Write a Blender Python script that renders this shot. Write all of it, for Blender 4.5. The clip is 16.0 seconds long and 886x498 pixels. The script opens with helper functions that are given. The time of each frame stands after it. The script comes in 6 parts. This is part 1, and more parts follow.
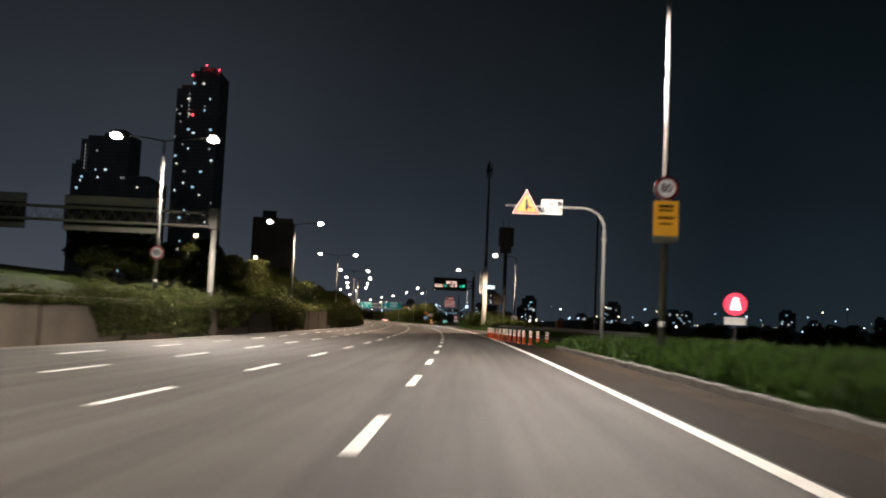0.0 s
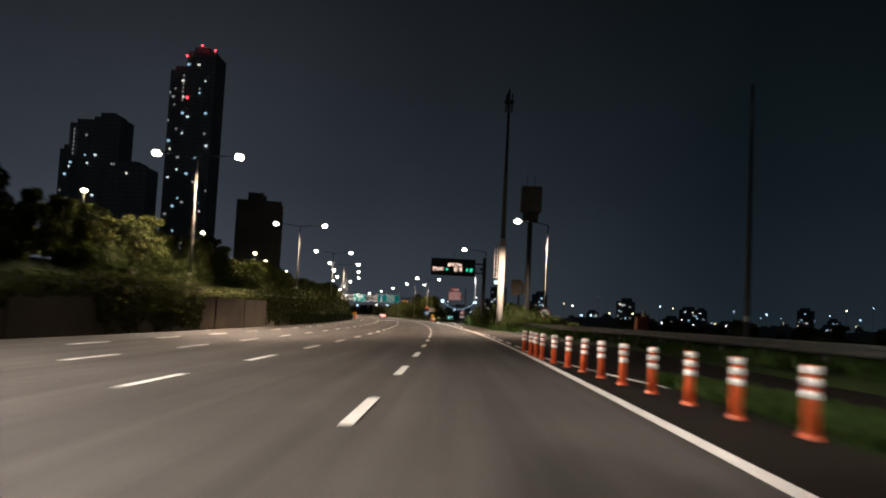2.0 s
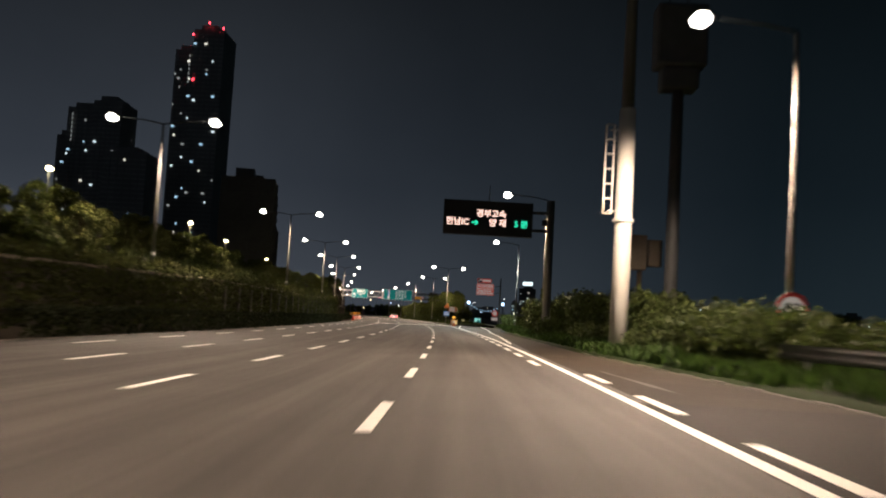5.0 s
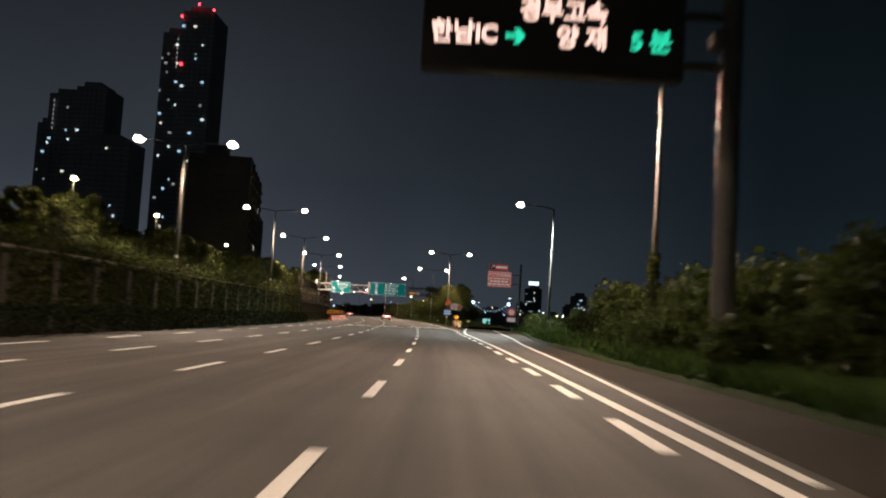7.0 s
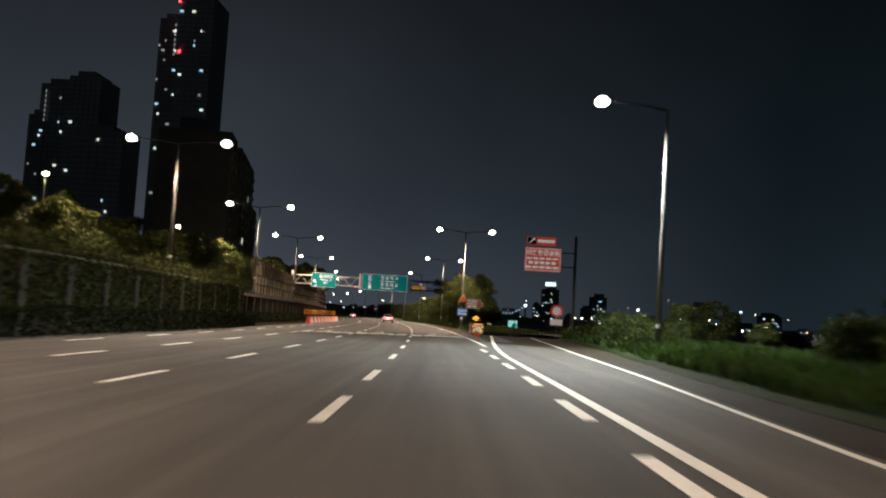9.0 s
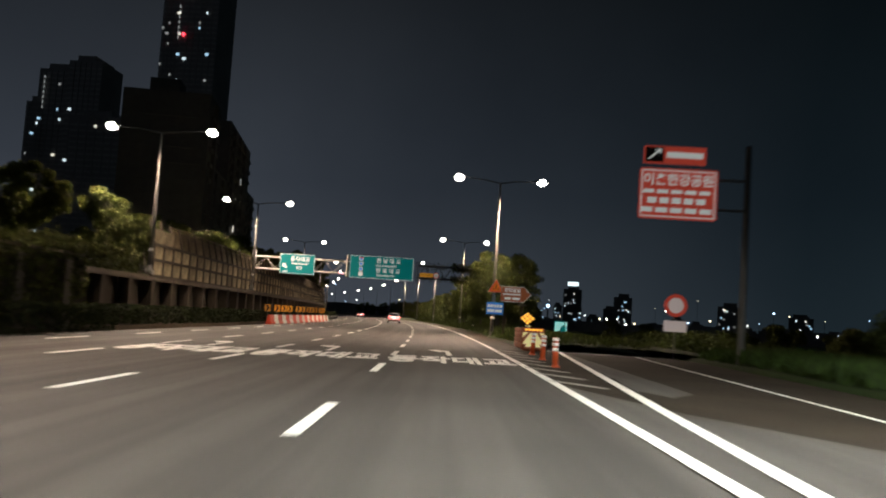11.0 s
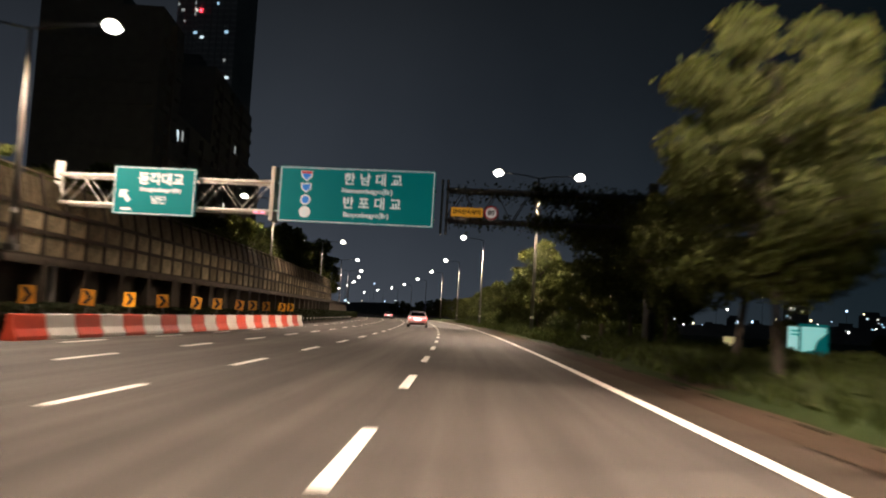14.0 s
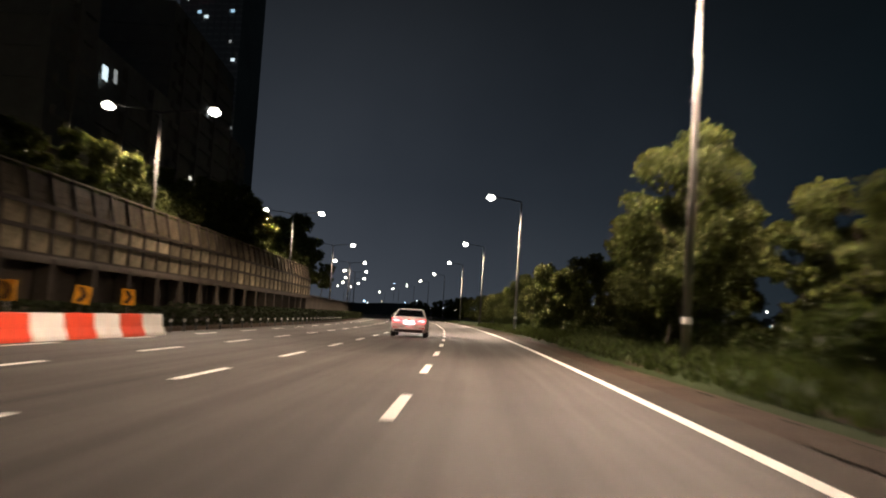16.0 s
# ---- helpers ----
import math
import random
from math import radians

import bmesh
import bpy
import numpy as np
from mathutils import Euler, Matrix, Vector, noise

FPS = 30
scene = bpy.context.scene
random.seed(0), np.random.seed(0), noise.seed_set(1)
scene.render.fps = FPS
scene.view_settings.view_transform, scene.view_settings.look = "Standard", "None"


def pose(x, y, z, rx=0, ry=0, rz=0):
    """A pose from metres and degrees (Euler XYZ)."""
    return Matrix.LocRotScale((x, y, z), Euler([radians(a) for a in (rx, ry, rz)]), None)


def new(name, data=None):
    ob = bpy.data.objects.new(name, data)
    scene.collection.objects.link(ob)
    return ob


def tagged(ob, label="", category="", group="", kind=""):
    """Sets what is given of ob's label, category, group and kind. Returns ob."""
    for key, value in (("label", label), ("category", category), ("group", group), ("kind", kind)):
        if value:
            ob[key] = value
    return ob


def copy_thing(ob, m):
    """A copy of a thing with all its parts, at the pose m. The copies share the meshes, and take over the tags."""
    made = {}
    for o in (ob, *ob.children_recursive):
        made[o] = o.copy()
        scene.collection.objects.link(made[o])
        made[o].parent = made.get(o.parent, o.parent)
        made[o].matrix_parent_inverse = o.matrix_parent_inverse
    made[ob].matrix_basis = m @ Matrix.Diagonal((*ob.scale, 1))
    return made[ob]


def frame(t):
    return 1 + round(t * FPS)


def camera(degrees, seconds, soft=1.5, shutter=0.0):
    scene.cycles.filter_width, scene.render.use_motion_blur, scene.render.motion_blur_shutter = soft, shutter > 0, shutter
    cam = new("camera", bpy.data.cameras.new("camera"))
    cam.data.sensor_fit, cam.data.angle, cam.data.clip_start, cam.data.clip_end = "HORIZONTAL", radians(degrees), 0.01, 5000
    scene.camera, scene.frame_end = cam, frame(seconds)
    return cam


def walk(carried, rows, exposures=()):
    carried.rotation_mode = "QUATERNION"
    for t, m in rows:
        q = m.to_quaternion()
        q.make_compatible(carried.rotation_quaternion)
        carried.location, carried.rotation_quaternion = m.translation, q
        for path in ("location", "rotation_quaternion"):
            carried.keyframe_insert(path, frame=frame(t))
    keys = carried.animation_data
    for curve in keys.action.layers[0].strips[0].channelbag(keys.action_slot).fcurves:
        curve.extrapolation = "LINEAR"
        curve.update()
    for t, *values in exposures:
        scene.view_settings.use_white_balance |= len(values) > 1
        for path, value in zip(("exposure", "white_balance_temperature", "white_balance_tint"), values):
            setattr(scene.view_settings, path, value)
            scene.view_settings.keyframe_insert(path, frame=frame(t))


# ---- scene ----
cam = camera(52.21, 16.0, soft=2.0, shutter=0.7)
PATH = [
    (0.0, pose(0.000, -0.000, 1.128, 94.59, -2.47, -0.30)),
    (0.5, pose(0.453, 9.667, 1.128, 94.47, -2.31, -0.10)),
    (1.0, pose(0.787, 19.294, 1.128, 94.38, -2.44, 0.02)),
    (1.5, pose(1.024, 28.883, 1.128, 94.33, -2.69, 0.10)),
    (2.0, pose(1.181, 38.438, 1.128, 94.32, -2.87, 0.22)),
    (2.5, pose(1.273, 47.957, 1.128, 94.33, -2.95, 0.47)),
    (3.0, pose(1.312, 57.439, 1.128, 94.35, -3.00, 0.83)),
    (3.5, pose(1.308, 66.878, 1.128, 94.38, -3.08, 1.21)),
    (4.0, pose(1.268, 76.271, 1.128, 94.38, -3.17, 1.59)),
    (6.5, pose(0.654, 122.307, 1.128, 94.37, -3.42, 2.00)),
    (7.0, pose(0.451, 131.285, 1.128, 94.38, -3.52, 2.11)),
    (7.5, pose(0.218, 140.175, 1.128, 94.39, -3.54, 2.27)),
    (8.0, pose(-0.050, 148.973, 1.128, 94.40, -3.49, 2.48)),
    (8.5, pose(-0.357, 157.680, 1.128, 94.42, -3.41, 2.73)),
    (9.0, pose(-0.705, 166.297, 1.128, 94.45, -3.44, 3.02)),
    (9.5, pose(-1.100, 174.826, 1.128, 94.50, -3.60, 3.26)),
    (12.0, pose(-3.885, 216.520, 1.128, 94.32, -3.69, 5.04)),
    (12.5, pose(-4.616, 224.789, 1.128, 94.35, -3.65, 5.49)),
    (13.0, pose(-5.404, 233.096, 1.128, 94.33, -3.53, 5.97)),
    (13.5, pose(-6.245, 241.475, 1.128, 94.29, -3.44, 6.48)),
    (14.0, pose(-7.134, 249.969, 1.128, 94.25, -3.34, 6.98)),
    (14.5, pose(-8.063, 258.625, 1.128, 94.23, -3.32, 7.42)),
    (15.0, pose(-9.023, 267.495, 1.128, 94.22, -3.46, 7.77)),
    (15.5, pose(-10.000, 276.639, 1.128, 94.23, -3.61, 8.10)),
    (16.0, pose(-10.980, 286.124, 1.128, 94.27, -3.59, 8.47)),
]
walk(cam, PATH)

# ---- night sky, exposure ----
world = bpy.data.worlds.new("night_sky")
scene.world = world
world.use_nodes = True
wn, wl = world.node_tree.nodes, world.node_tree.links
wn.clear()
w_out, w_bg = wn.new("ShaderNodeOutputWorld"), wn.new("ShaderNodeBackground")
w_tc, w_sep, w_ramp = wn.new("ShaderNodeTexCoord"), wn.new("ShaderNodeSeparateXYZ"), wn.new("ShaderNodeValToRGB")
w_noise, w_mix = wn.new("ShaderNodeTexNoise"), wn.new("ShaderNodeMixRGB")
w_ramp.color_ramp.elements[0].position, w_ramp.color_ramp.elements[0].color = 0.0, (0.044, 0.053, 0.070, 1)
w_ramp.color_ramp.elements[1].position, w_ramp.color_ramp.elements[1].color = 0.42, (0.0058, 0.0070, 0.0084, 1)
mid = w_ramp.color_ramp.elements.new(0.14)
mid.color = (0.0225, 0.0285, 0.0395, 1)
w_noise.inputs["Scale"].default_value, w_noise.inputs["Detail"].default_value = 2.6, 5
w_mix.blend_type = "MULTIPLY"
w_mix.inputs[0].default_value = 0.45
w_nr = wn.new("ShaderNodeValToRGB")
w_nr.color_ramp.elements[0].position, w_nr.color_ramp.elements[0].color = 0.32, (0.55, 0.55, 0.58, 1)
w_nr.color_ramp.elements[1].position, w_nr.color_ramp.elements[1].color = 0.68, (1.25, 1.2, 1.15, 1)
wl.new(w_tc.outputs["Generated"], w_sep.inputs[0])
wl.new(w_tc.outputs["Generated"], w_noise.inputs["Vector"])
wl.new(w_sep.outputs["Z"], w_ramp.inputs[0])
wl.new(w_noise.outputs[0], w_nr.inputs[0])
# skyglow: stronger over the city, weaker over the river
w_side, w_glow, w_sc = wn.new("ShaderNodeMapRange"), wn.new("ShaderNodeMixRGB"), wn.new("ShaderNodeValToRGB")
w_side.inputs["From Min"].default_value, w_side.inputs["From Max"].default_value = -0.25, 0.30
w_sc.color_ramp.elements[0].color, w_sc.color_ramp.elements[1].color = (1.0, 0.97, 0.92, 1), (0.21, 0.29, 0.285, 1)
w_glow.blend_type, w_glow.inputs[0].default_value = "MULTIPLY", 1.0
wl.new(w_sep.outputs["X"], w_side.inputs[0])
wl.new(w_ramp.outputs[0], w_glow.inputs[1])
wl.new(w_side.outputs[0], w_sc.inputs[0])
wl.new(w_sc.outputs[0], w_glow.inputs[2])
wl.new(w_glow.outputs[0], w_mix.inputs[1])
wl.new(w_nr.outputs[0], w_mix.inputs[2])
wl.new(w_mix.outputs[0], w_bg.inputs["Color"])
wl.new(w_bg.outputs[0], w_out.inputs["Surface"])
w_bg.inputs["Strength"].default_value = 1.35
LAMP_WATTS = 15000.0
LAMP_COLOUR = (1.0, 0.752, 0.565)

# ---- the road's line: x of the line left of the driven lane, by the way y ----
LINE = (-0.899, -4.985, -5.201, -0.094)


def xc(y):
    def f(v):
        u = (v - 140) / 140
        return LINE[0] + u * (LINE[1] + u * (LINE[2] + u * LINE[3]))
    if y > 620:
        return f(620) + (y - 620) * (f(620) - f(619))
    if y < -60:
        return f(-60) + (y + 60) * (f(-59) - f(-60))
    return f(y)


def turn(y):
    return math.degrees(math.atan(xc(y - 0.5) - xc(y + 0.5)))


BANK = 0.022


def zr(off):
    return BANK * max(-16.0, min(4.5, off)) - 0.03 * max(0.0, min(5.5, -10.6 - off))


def at(off, y, dz=0.0, rz=0.0):
    """A pose on the road's cross-section, facing along it."""
    return pose(xc(y) + off, y, zr(off) + dz, 0, 0, turn(y) + rz)


def ramp(y, *knots):
    ys, vs = knots[0::2], knots[1::2]
    return float(np.interp(y, ys, vs))


def left_edge(y):
    return ramp(y, -60, -15.6, 62, -15.5, 80, -14.8, 96, -14.2, 114, -14.1, 130, -13.8, 150, -13.5, 190, -13.5, 235, -13.4, 262, -12.6, 700, -12.4)


def wall_top(y):
    return ramp(y, -60, 1.4, 30, 1.35, 55, 1.6, 100, 2.0, 150, 2.6, 240, 2.7)


def right_edge(y):
    return ramp(y, -60, 5.3, 41, 5.3, 44, 8.9, 84, 9.1, 93, 7.8, 108, 6.9, 128, 5.8, 144, 5.95, 160, 6.15, 176, 6.55, 187, 7.1, 200, 8.3, 207, 9.2, 226, 10.6, 236, 11.2, 238, 4.85, 700, 4.9)


def verge_z(d, y):
    """Height of the verge above the road at d metres behind the kerb."""
    e = right_edge(y)
    rise = 0.10 + min(0.22, d * 0.1) if y < 240 else 0.04 + min(0.36, d * 0.32)
    return zr(e) + rise - max(0, d - 6) * 0.10


# ---- materials ----
def material(name, colour, rough=0.6, metal=0.0, vary=0.25, scale=3.0, fine=40.0, bump=0.2, coords="Object", spec=0.5, random_value=0.0):
    m = bpy.data.materials.new(name)
    m.use_nodes = True
    n, l = m.node_tree.nodes, m.node_tree.links
    b = n["Principled BSDF"]
    b.inputs["Roughness"].default_value, b.inputs["Metallic"].default_value = rough, metal
    b.inputs["Specular IOR Level"].default_value = spec
    tc, na, nb = n.new("ShaderNodeTexCoord"), n.new("ShaderNodeTexNoise"), n.new("ShaderNodeTexNoise")
    na.inputs["Scale"].default_value, na.inputs["Detail"].default_value = scale, 6
    nb.inputs["Scale"].default_value, nb.inputs["Detail"].default_value = fine, 3
    l.new(tc.outputs[coords], na.inputs["Vector"])
    l.new(tc.outputs[coords], nb.inputs["Vector"])
    mul = n.new("ShaderNodeMath")
    mul.operation = "MULTIPLY_ADD"
    mul.inputs[1].default_value, mul.inputs[2].default_value = 0.4, 0.0
    add = n.new("ShaderNodeMath")
    add.operation = "MULTIPLY_ADD"
    add.inputs[1].default_value = 0.6
    l.new(nb.outputs[0], mul.inputs[0])
    l.new(na.outputs[0], add.inputs[0])
    l.new(mul.outputs[0], add.inputs[2])
    r = n.new("ShaderNodeValToRGB")
    r.color_ramp.elements[0].position, r.color_ramp.elements[1].position = 0.3, 0.7
    r.color_ramp.elements[0].color = (*[c * (1 - vary) for c in colour], 1)
    r.color_ramp.elements[1].color = (*[min(1, c * (1 + vary)) for c in colour], 1)
    l.new(add.outputs[0], r.inputs[0])
    src = r.outputs[0]
    if random_value:
        oi, hs, mr = n.new("ShaderNodeObjectInfo"), n.new("ShaderNodeHueSaturation"), n.new("ShaderNodeMapRange")
        mr.inputs["To Min"].default_value, mr.inputs["To Max"].default_value = 1 - random_value, 1 + random_value
        l.new(oi.outputs["Random"], mr.inputs[0])
        l.new(mr.outputs[0], hs.inputs["Value"])
        l.new(src, hs.inputs["Color"])
        src = hs.outputs[0]
    l.new(src, b.inputs["Base Color"])
    if bump:
        bp = n.new("ShaderNodeBump")
        bp.inputs["Strength"].default_value, bp.inputs["Distance"].default_value = bump, 0.02
        l.new(nb.outputs[0], bp.inputs["Height"])
        l.new(bp.outputs[0], b.inputs["Normal"])
    return m


def leaf_material(name, colour, vary=0.45):
    m = material(name, colour, 0.75, 0, 0.2, 0.8, 6, 0, spec=0.2)
    n, l = m.node_tree.nodes, m.node_tree.links
    b = n["Principled BSDF"]
    src = b.inputs["Base Color"].links[0].from_socket
    g, hs, mr = n.new("ShaderNodeNewGeometry"), n.new("ShaderNodeHueSaturation"), n.new("ShaderNodeMapRange")
    mr.inputs["To Min"].default_value, mr.inputs["To Max"].default_value = 1 - vary, 1 + vary
    l.new(g.outputs["Random Per Island"], mr.inputs[0])
    l.new(mr.outputs[0], hs.inputs["Value"])
    l.new(src, hs.inputs["Color"])
    l.new(hs.outputs[0], b.inputs["Base Color"])
    tr, mx = n.new("ShaderNodeBsdfTranslucent"), n.new("ShaderNodeMixShader")
    l.new(hs.outputs[0], tr.inputs["Color"])
    mx.inputs[0].default_value = 0.4
    out = n["Material Output"]
    l.new(b.outputs[0], mx.inputs[1])
    l.new(tr.outputs[0], mx.inputs[2])
    l.new(mx.outputs[0], out.inputs["Surface"])
    return m


def glow(name, colour, strength):
    m = bpy.data.materials.new(name)
    m.use_nodes = True
    b = m.node_tree.nodes["Principled BSDF"]
    b.inputs["Base Color"].default_value = (*[min(0.8, c) for c in colour], 1)
    b.inputs["Emission Color"].default_value = (*colour, 1)
    b.inputs["Emission Strength"].default_value = strength
    return m


def asphalt_material():
    m = material("asphalt", (0.058, 0.055, 0.052), 0.78, 0, 0.22, 0.35, 60, 0.35, spec=0.35)
    n, l = m.node_tree.nodes, m.node_tree.links
    b = n["Principled BSDF"]
    src = b.inputs["Base Color"].links[0].from_socket
    tc, mp, st = n.new("ShaderNodeTexCoord"), n.new("ShaderNodeMapping"), n.new("ShaderNodeTexNoise")
    mp.inputs["Scale"].default_value = (0.9, 0.02, 1)
    st.inputs["Scale"].default_value, st.inputs["Detail"].default_value = 1.0, 5
    l.new(tc.outputs["UV"], mp.inputs[0])
    l.new(mp.outputs[0], st.inputs["Vector"])
    r = n.new("ShaderNodeValToRGB")
    r.color_ramp.elements[0].position, r.color_ramp.elements[0].color = 0.35, (0.64, 0.63, 0.62, 1)
    r.color_ramp.elements[1].position, r.color_ramp.elements[1].color = 0.62, (1.2, 1.18, 1.16, 1)
    l.new(st.outputs[0], r.inputs[0])
    mx = n.new("ShaderNodeMixRGB")
    mx.blend_type = "MULTIPLY"
    mx.inputs[0].default_value = 1.0
    l.new(src, mx.inputs[1])
    l.new(r.outputs[0], mx.inputs[2])
    # wheel tracks and long patches, finer across the road
    mp2, st2, r2, mx2 = n.new("ShaderNodeMapping"), n.new("ShaderNodeTexNoise"), n.new("ShaderNodeValToRGB"), n.new("ShaderNodeMixRGB")
    mp2.inputs["Scale"].default_value = (2.3, 0.05, 1)
    st2.inputs["Scale"].default_value, st2.inputs["Detail"].default_value = 1.0, 6
    l.new(tc.outputs["UV"], mp2.inputs[0])
    l.new(mp2.outputs[0], st2.inputs["Vector"])
    r2.color_ramp.elements[0].position, r2.color_ramp.elements[0].color = 0.38, (0.80, 0.79, 0.78, 1)
    r2.color_ramp.elements[1].position, r2.color_ramp.elements[1].color = 0.60, (1.14, 1.13, 1.12, 1)
    l.new(st2.outputs[0], r2.inputs[0])
    mx2.blend_type, mx2.inputs[0].default_value = "MULTIPLY", 1.0
    l.new(mx.outputs[0], mx2.inputs[1])
    l.new(r2.outputs[0], mx2.inputs[2])
    l.new(mx2.outputs[0], b.inputs["Base Color"])
    return m


M_ASPHALT = asphalt_material()
M_PAINT = material("road_paint", (0.74, 0.73, 0.70), 0.6, 0, 0.16, 2.0, 30, 0.15, "Object")
M_WORNPAINT = material("worn_road_paint", (0.26, 0.25, 0.235), 0.7, 0, 0.6, 1.5, 22, 0.2, "Object")
M_CONCRETE = material("concrete", (0.135, 0.113, 0.089), 0.85, 0, 0.35, 0.45, 14, 0.3)
# Brown shoulder, its colour darkened further where the headlights fall away.
M_SHOULDER = material("dimmed_brown_shoulder", (0.019, 0.014, 0.010), 0.85, 0, 0.4, 0.7, 30, 0.35, spec=0.08)
# Dusty brown; part of its darkness stands for weaker light out there.
M_SHOULDER2 = material("dusty_dimmed_shoulder", (0.031, 0.025, 0.019), 0.85, 0, 0.35, 0.5, 30, 0.35, spec=0.08)
M_DUST = material("dusty_verge_asphalt", (0.040, 0.033, 0.026), 0.85, 0, 0.4, 0.7, 30, 0.35, spec=0.08)
# Near-black colour paints in the missing light on the joining lane.
M_UNLITLANE = material("unlit_lane_asphalt", (0.015, 0.012, 0.010), 0.8, 0, 0.35, 0.6, 30, 0.35, spec=0.08)
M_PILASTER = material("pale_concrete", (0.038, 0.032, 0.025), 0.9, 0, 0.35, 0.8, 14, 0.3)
M_KERB = material("kerb_stone", (0.070, 0.064, 0.056), 0.85, 0, 0.3, 1.5, 25, 0.3, random_value=0.15)
M_EARTH = material("soil", (0.036, 0.026, 0.018), 0.95, 0, 0.4, 0.8, 12, 0.5, spec=0.08)
M_GROUND = material("grass_ground", (0.018, 0.028, 0.009), 0.95, 0, 0.45, 0.25, 5, 0.6, spec=0.08)
M_GRASS = leaf_material("grass_blades", (0.032, 0.060, 0.012))
M_GRASSDRY = leaf_material("dim_grass_blades", (0.034, 0.046, 0.011))
M_LEAF = leaf_material("tree_leaves", (0.055, 0.066, 0.018))
M_BUSH = leaf_material("bush_leaves", (0.036, 0.049, 0.012))
M_IVY = leaf_material("ivy_leaves", (0.044, 0.052, 0.014))
M_HEDGE = leaf_material("hedge_leaves", (0.020, 0.026, 0.010))
M_BARK = material("bark", (0.036, 0.028, 0.021), 0.9, 0, 0.35, 4, 22, 0.6)
M_STEEL = material("galvanised_steel", (0.135, 0.132, 0.128), 0.55, 0.25, 0.18, 2.5, 30, 0.08)
M_RAIL = material("dull_rail_steel", (0.13, 0.13, 0.125), 0.55, 0.3, 0.3, 1.2, 20, 0.1)
M_WHITESTEEL = material("white_painted_steel", (0.43, 0.42, 0.39), 0.5, 0.0, 0.12, 1.8, 25, 0.06)
M_DARKSTEEL = material("dark_steel", (0.05, 0.052, 0.055), 0.6, 0.2, 0.3, 2, 20, 0.1)
M_SIGNBACK = material("lit_sign_back_aluminium", (0.52, 0.50, 0.45), 0.55, 0.2, 0.15, 1.2, 18, 0.05)
M_WHITE = material("white_sign_sheet", (0.52, 0.52, 0.50), 0.5, 0, 0.06, 2, 25, 0.02)
M_BLUE = material("blue_sign_sheet", (0.02, 0.20, 0.62), 0.45, 0, 0.1, 2, 25, 0.02)
M_RED = material("red_sign_sheet", (0.62, 0.035, 0.04), 0.45, 0, 0.1, 2, 25, 0.02)
M_BROWN = material("brown_sign_sheet", (0.30, 0.085, 0.035), 0.45, 0, 0.12, 2, 25, 0.02)
M_YELLOW = material("yellow_sign_sheet", (0.66, 0.29, 0.015), 0.45, 0, 0.1, 2, 25, 0.02)
M_BLACK = material("black_sheet", (0.010, 0.010, 0.011), 0.7, 0, 0.2, 3, 25, 0.03)
M_ORANGE = material("orange_plastic", (0.52, 0.085, 0.022), 0.5, 0, 0.18, 3, 25, 0.06, random_value=0.12)
M_RUST = material("faded_orange_plastic", (0.24, 0.062, 0.024), 0.6, 0, 0.4, 2.5, 22, 0.1, random_value=0.15)
M_BARRED = material("red_barrier_plastic", (0.66, 0.07, 0.03), 0.5, 0, 0.15, 2, 25, 0.06, random_value=0.15)
M_BARWHITE = material("white_barrier_plastic", (0.72, 0.70, 0.66), 0.5, 0, 0.12, 2, 25, 0.06, random_value=0.10)
M_BAND = material("reflective_band", (0.86, 0.86, 0.84), 0.4, 0, 0.04, 3, 25, 0.02)
M_PANEL = material("noise_panel", (0.15, 0.128, 0.083), 0.8, 0, 0.7, 1.1, 9, 0.2, random_value=0.45, spec=0.08)
M_DARKPANEL = material("weathered_top_panel", (0.085, 0.070, 0.045), 0.8, 0, 0.65, 1.3, 9, 0.1, random_value=0.4, spec=0.08)
M_BARRIERFRAME = material("barrier_frame", (0.036, 0.030, 0.023), 0.8, 0, 0.4, 1.0, 14, 0.1, spec=0.1)
M_PIER = material("dark_concrete", (0.050, 0.042, 0.033), 0.9, 0, 0.45, 0.7, 10, 0.35, spec=0.08)
M_FACADE = material("tower_facade", (0.34, 0.32, 0.31), 0.8, 0, 0.25, 0.05, 0.6, 0)
M_SLAB = material("dark_slab", (0.115, 0.108, 0.10), 0.85, 0, 0.25, 0.1, 0.8, 0)
M_FACADE2 = material("facade_band", (0.46, 0.44, 0.43), 0.8, 0, 0.25, 0.05, 0.6, 0)
M_FAR = material("far_mass", (0.10, 0.105, 0.11), 0.9, 0, 0.3, 0.02, 0.3, 0)
M_CAR = material("white_car_paint", (0.84, 0.82, 0.81), 0.25, 0, 0.03, 2, 10, 0, spec=0.6)
M_GLASS = material("dark_car_glass", (0.010, 0.010, 0.012), 0.08, 0, 0.1, 2, 10, 0, spec=0.6)
M_RUBBER = material("tyre_rubber", (0.02, 0.02, 0.02), 0.85, 0, 0.2, 8, 40, 0.2)
M_CHROME = material("chrome", (0.7, 0.7, 0.7), 0.15, 1.0, 0.05, 3, 20, 0)
M_LAMP = glow("lamp_lens", (1.0, 0.93, 0.80), 14.0)
M_LAMPWARM = glow("warm_lamp_lens", (1.0, 0.80, 0.45), 22.0)
M_LEDW = glow("led_white_red", (1.0, 0.66, 0.56), 1.5)
M_LEDG = glow("led_green", (0.03, 0.85, 0.50), 1.0)
M_PINK = glow("led_pink", (1.0, 0.30, 0.42), 1.6)
M_LEDA = glow("led_amber", (1.0, 0.46, 0.06), 1.3)
M_TAIL = glow("tail_lamp", (1.0, 0.045, 0.06), 4.0)
M_TAILCORE = glow("tail_lamp_core", (1.0, 0.30, 0.30), 5.0)
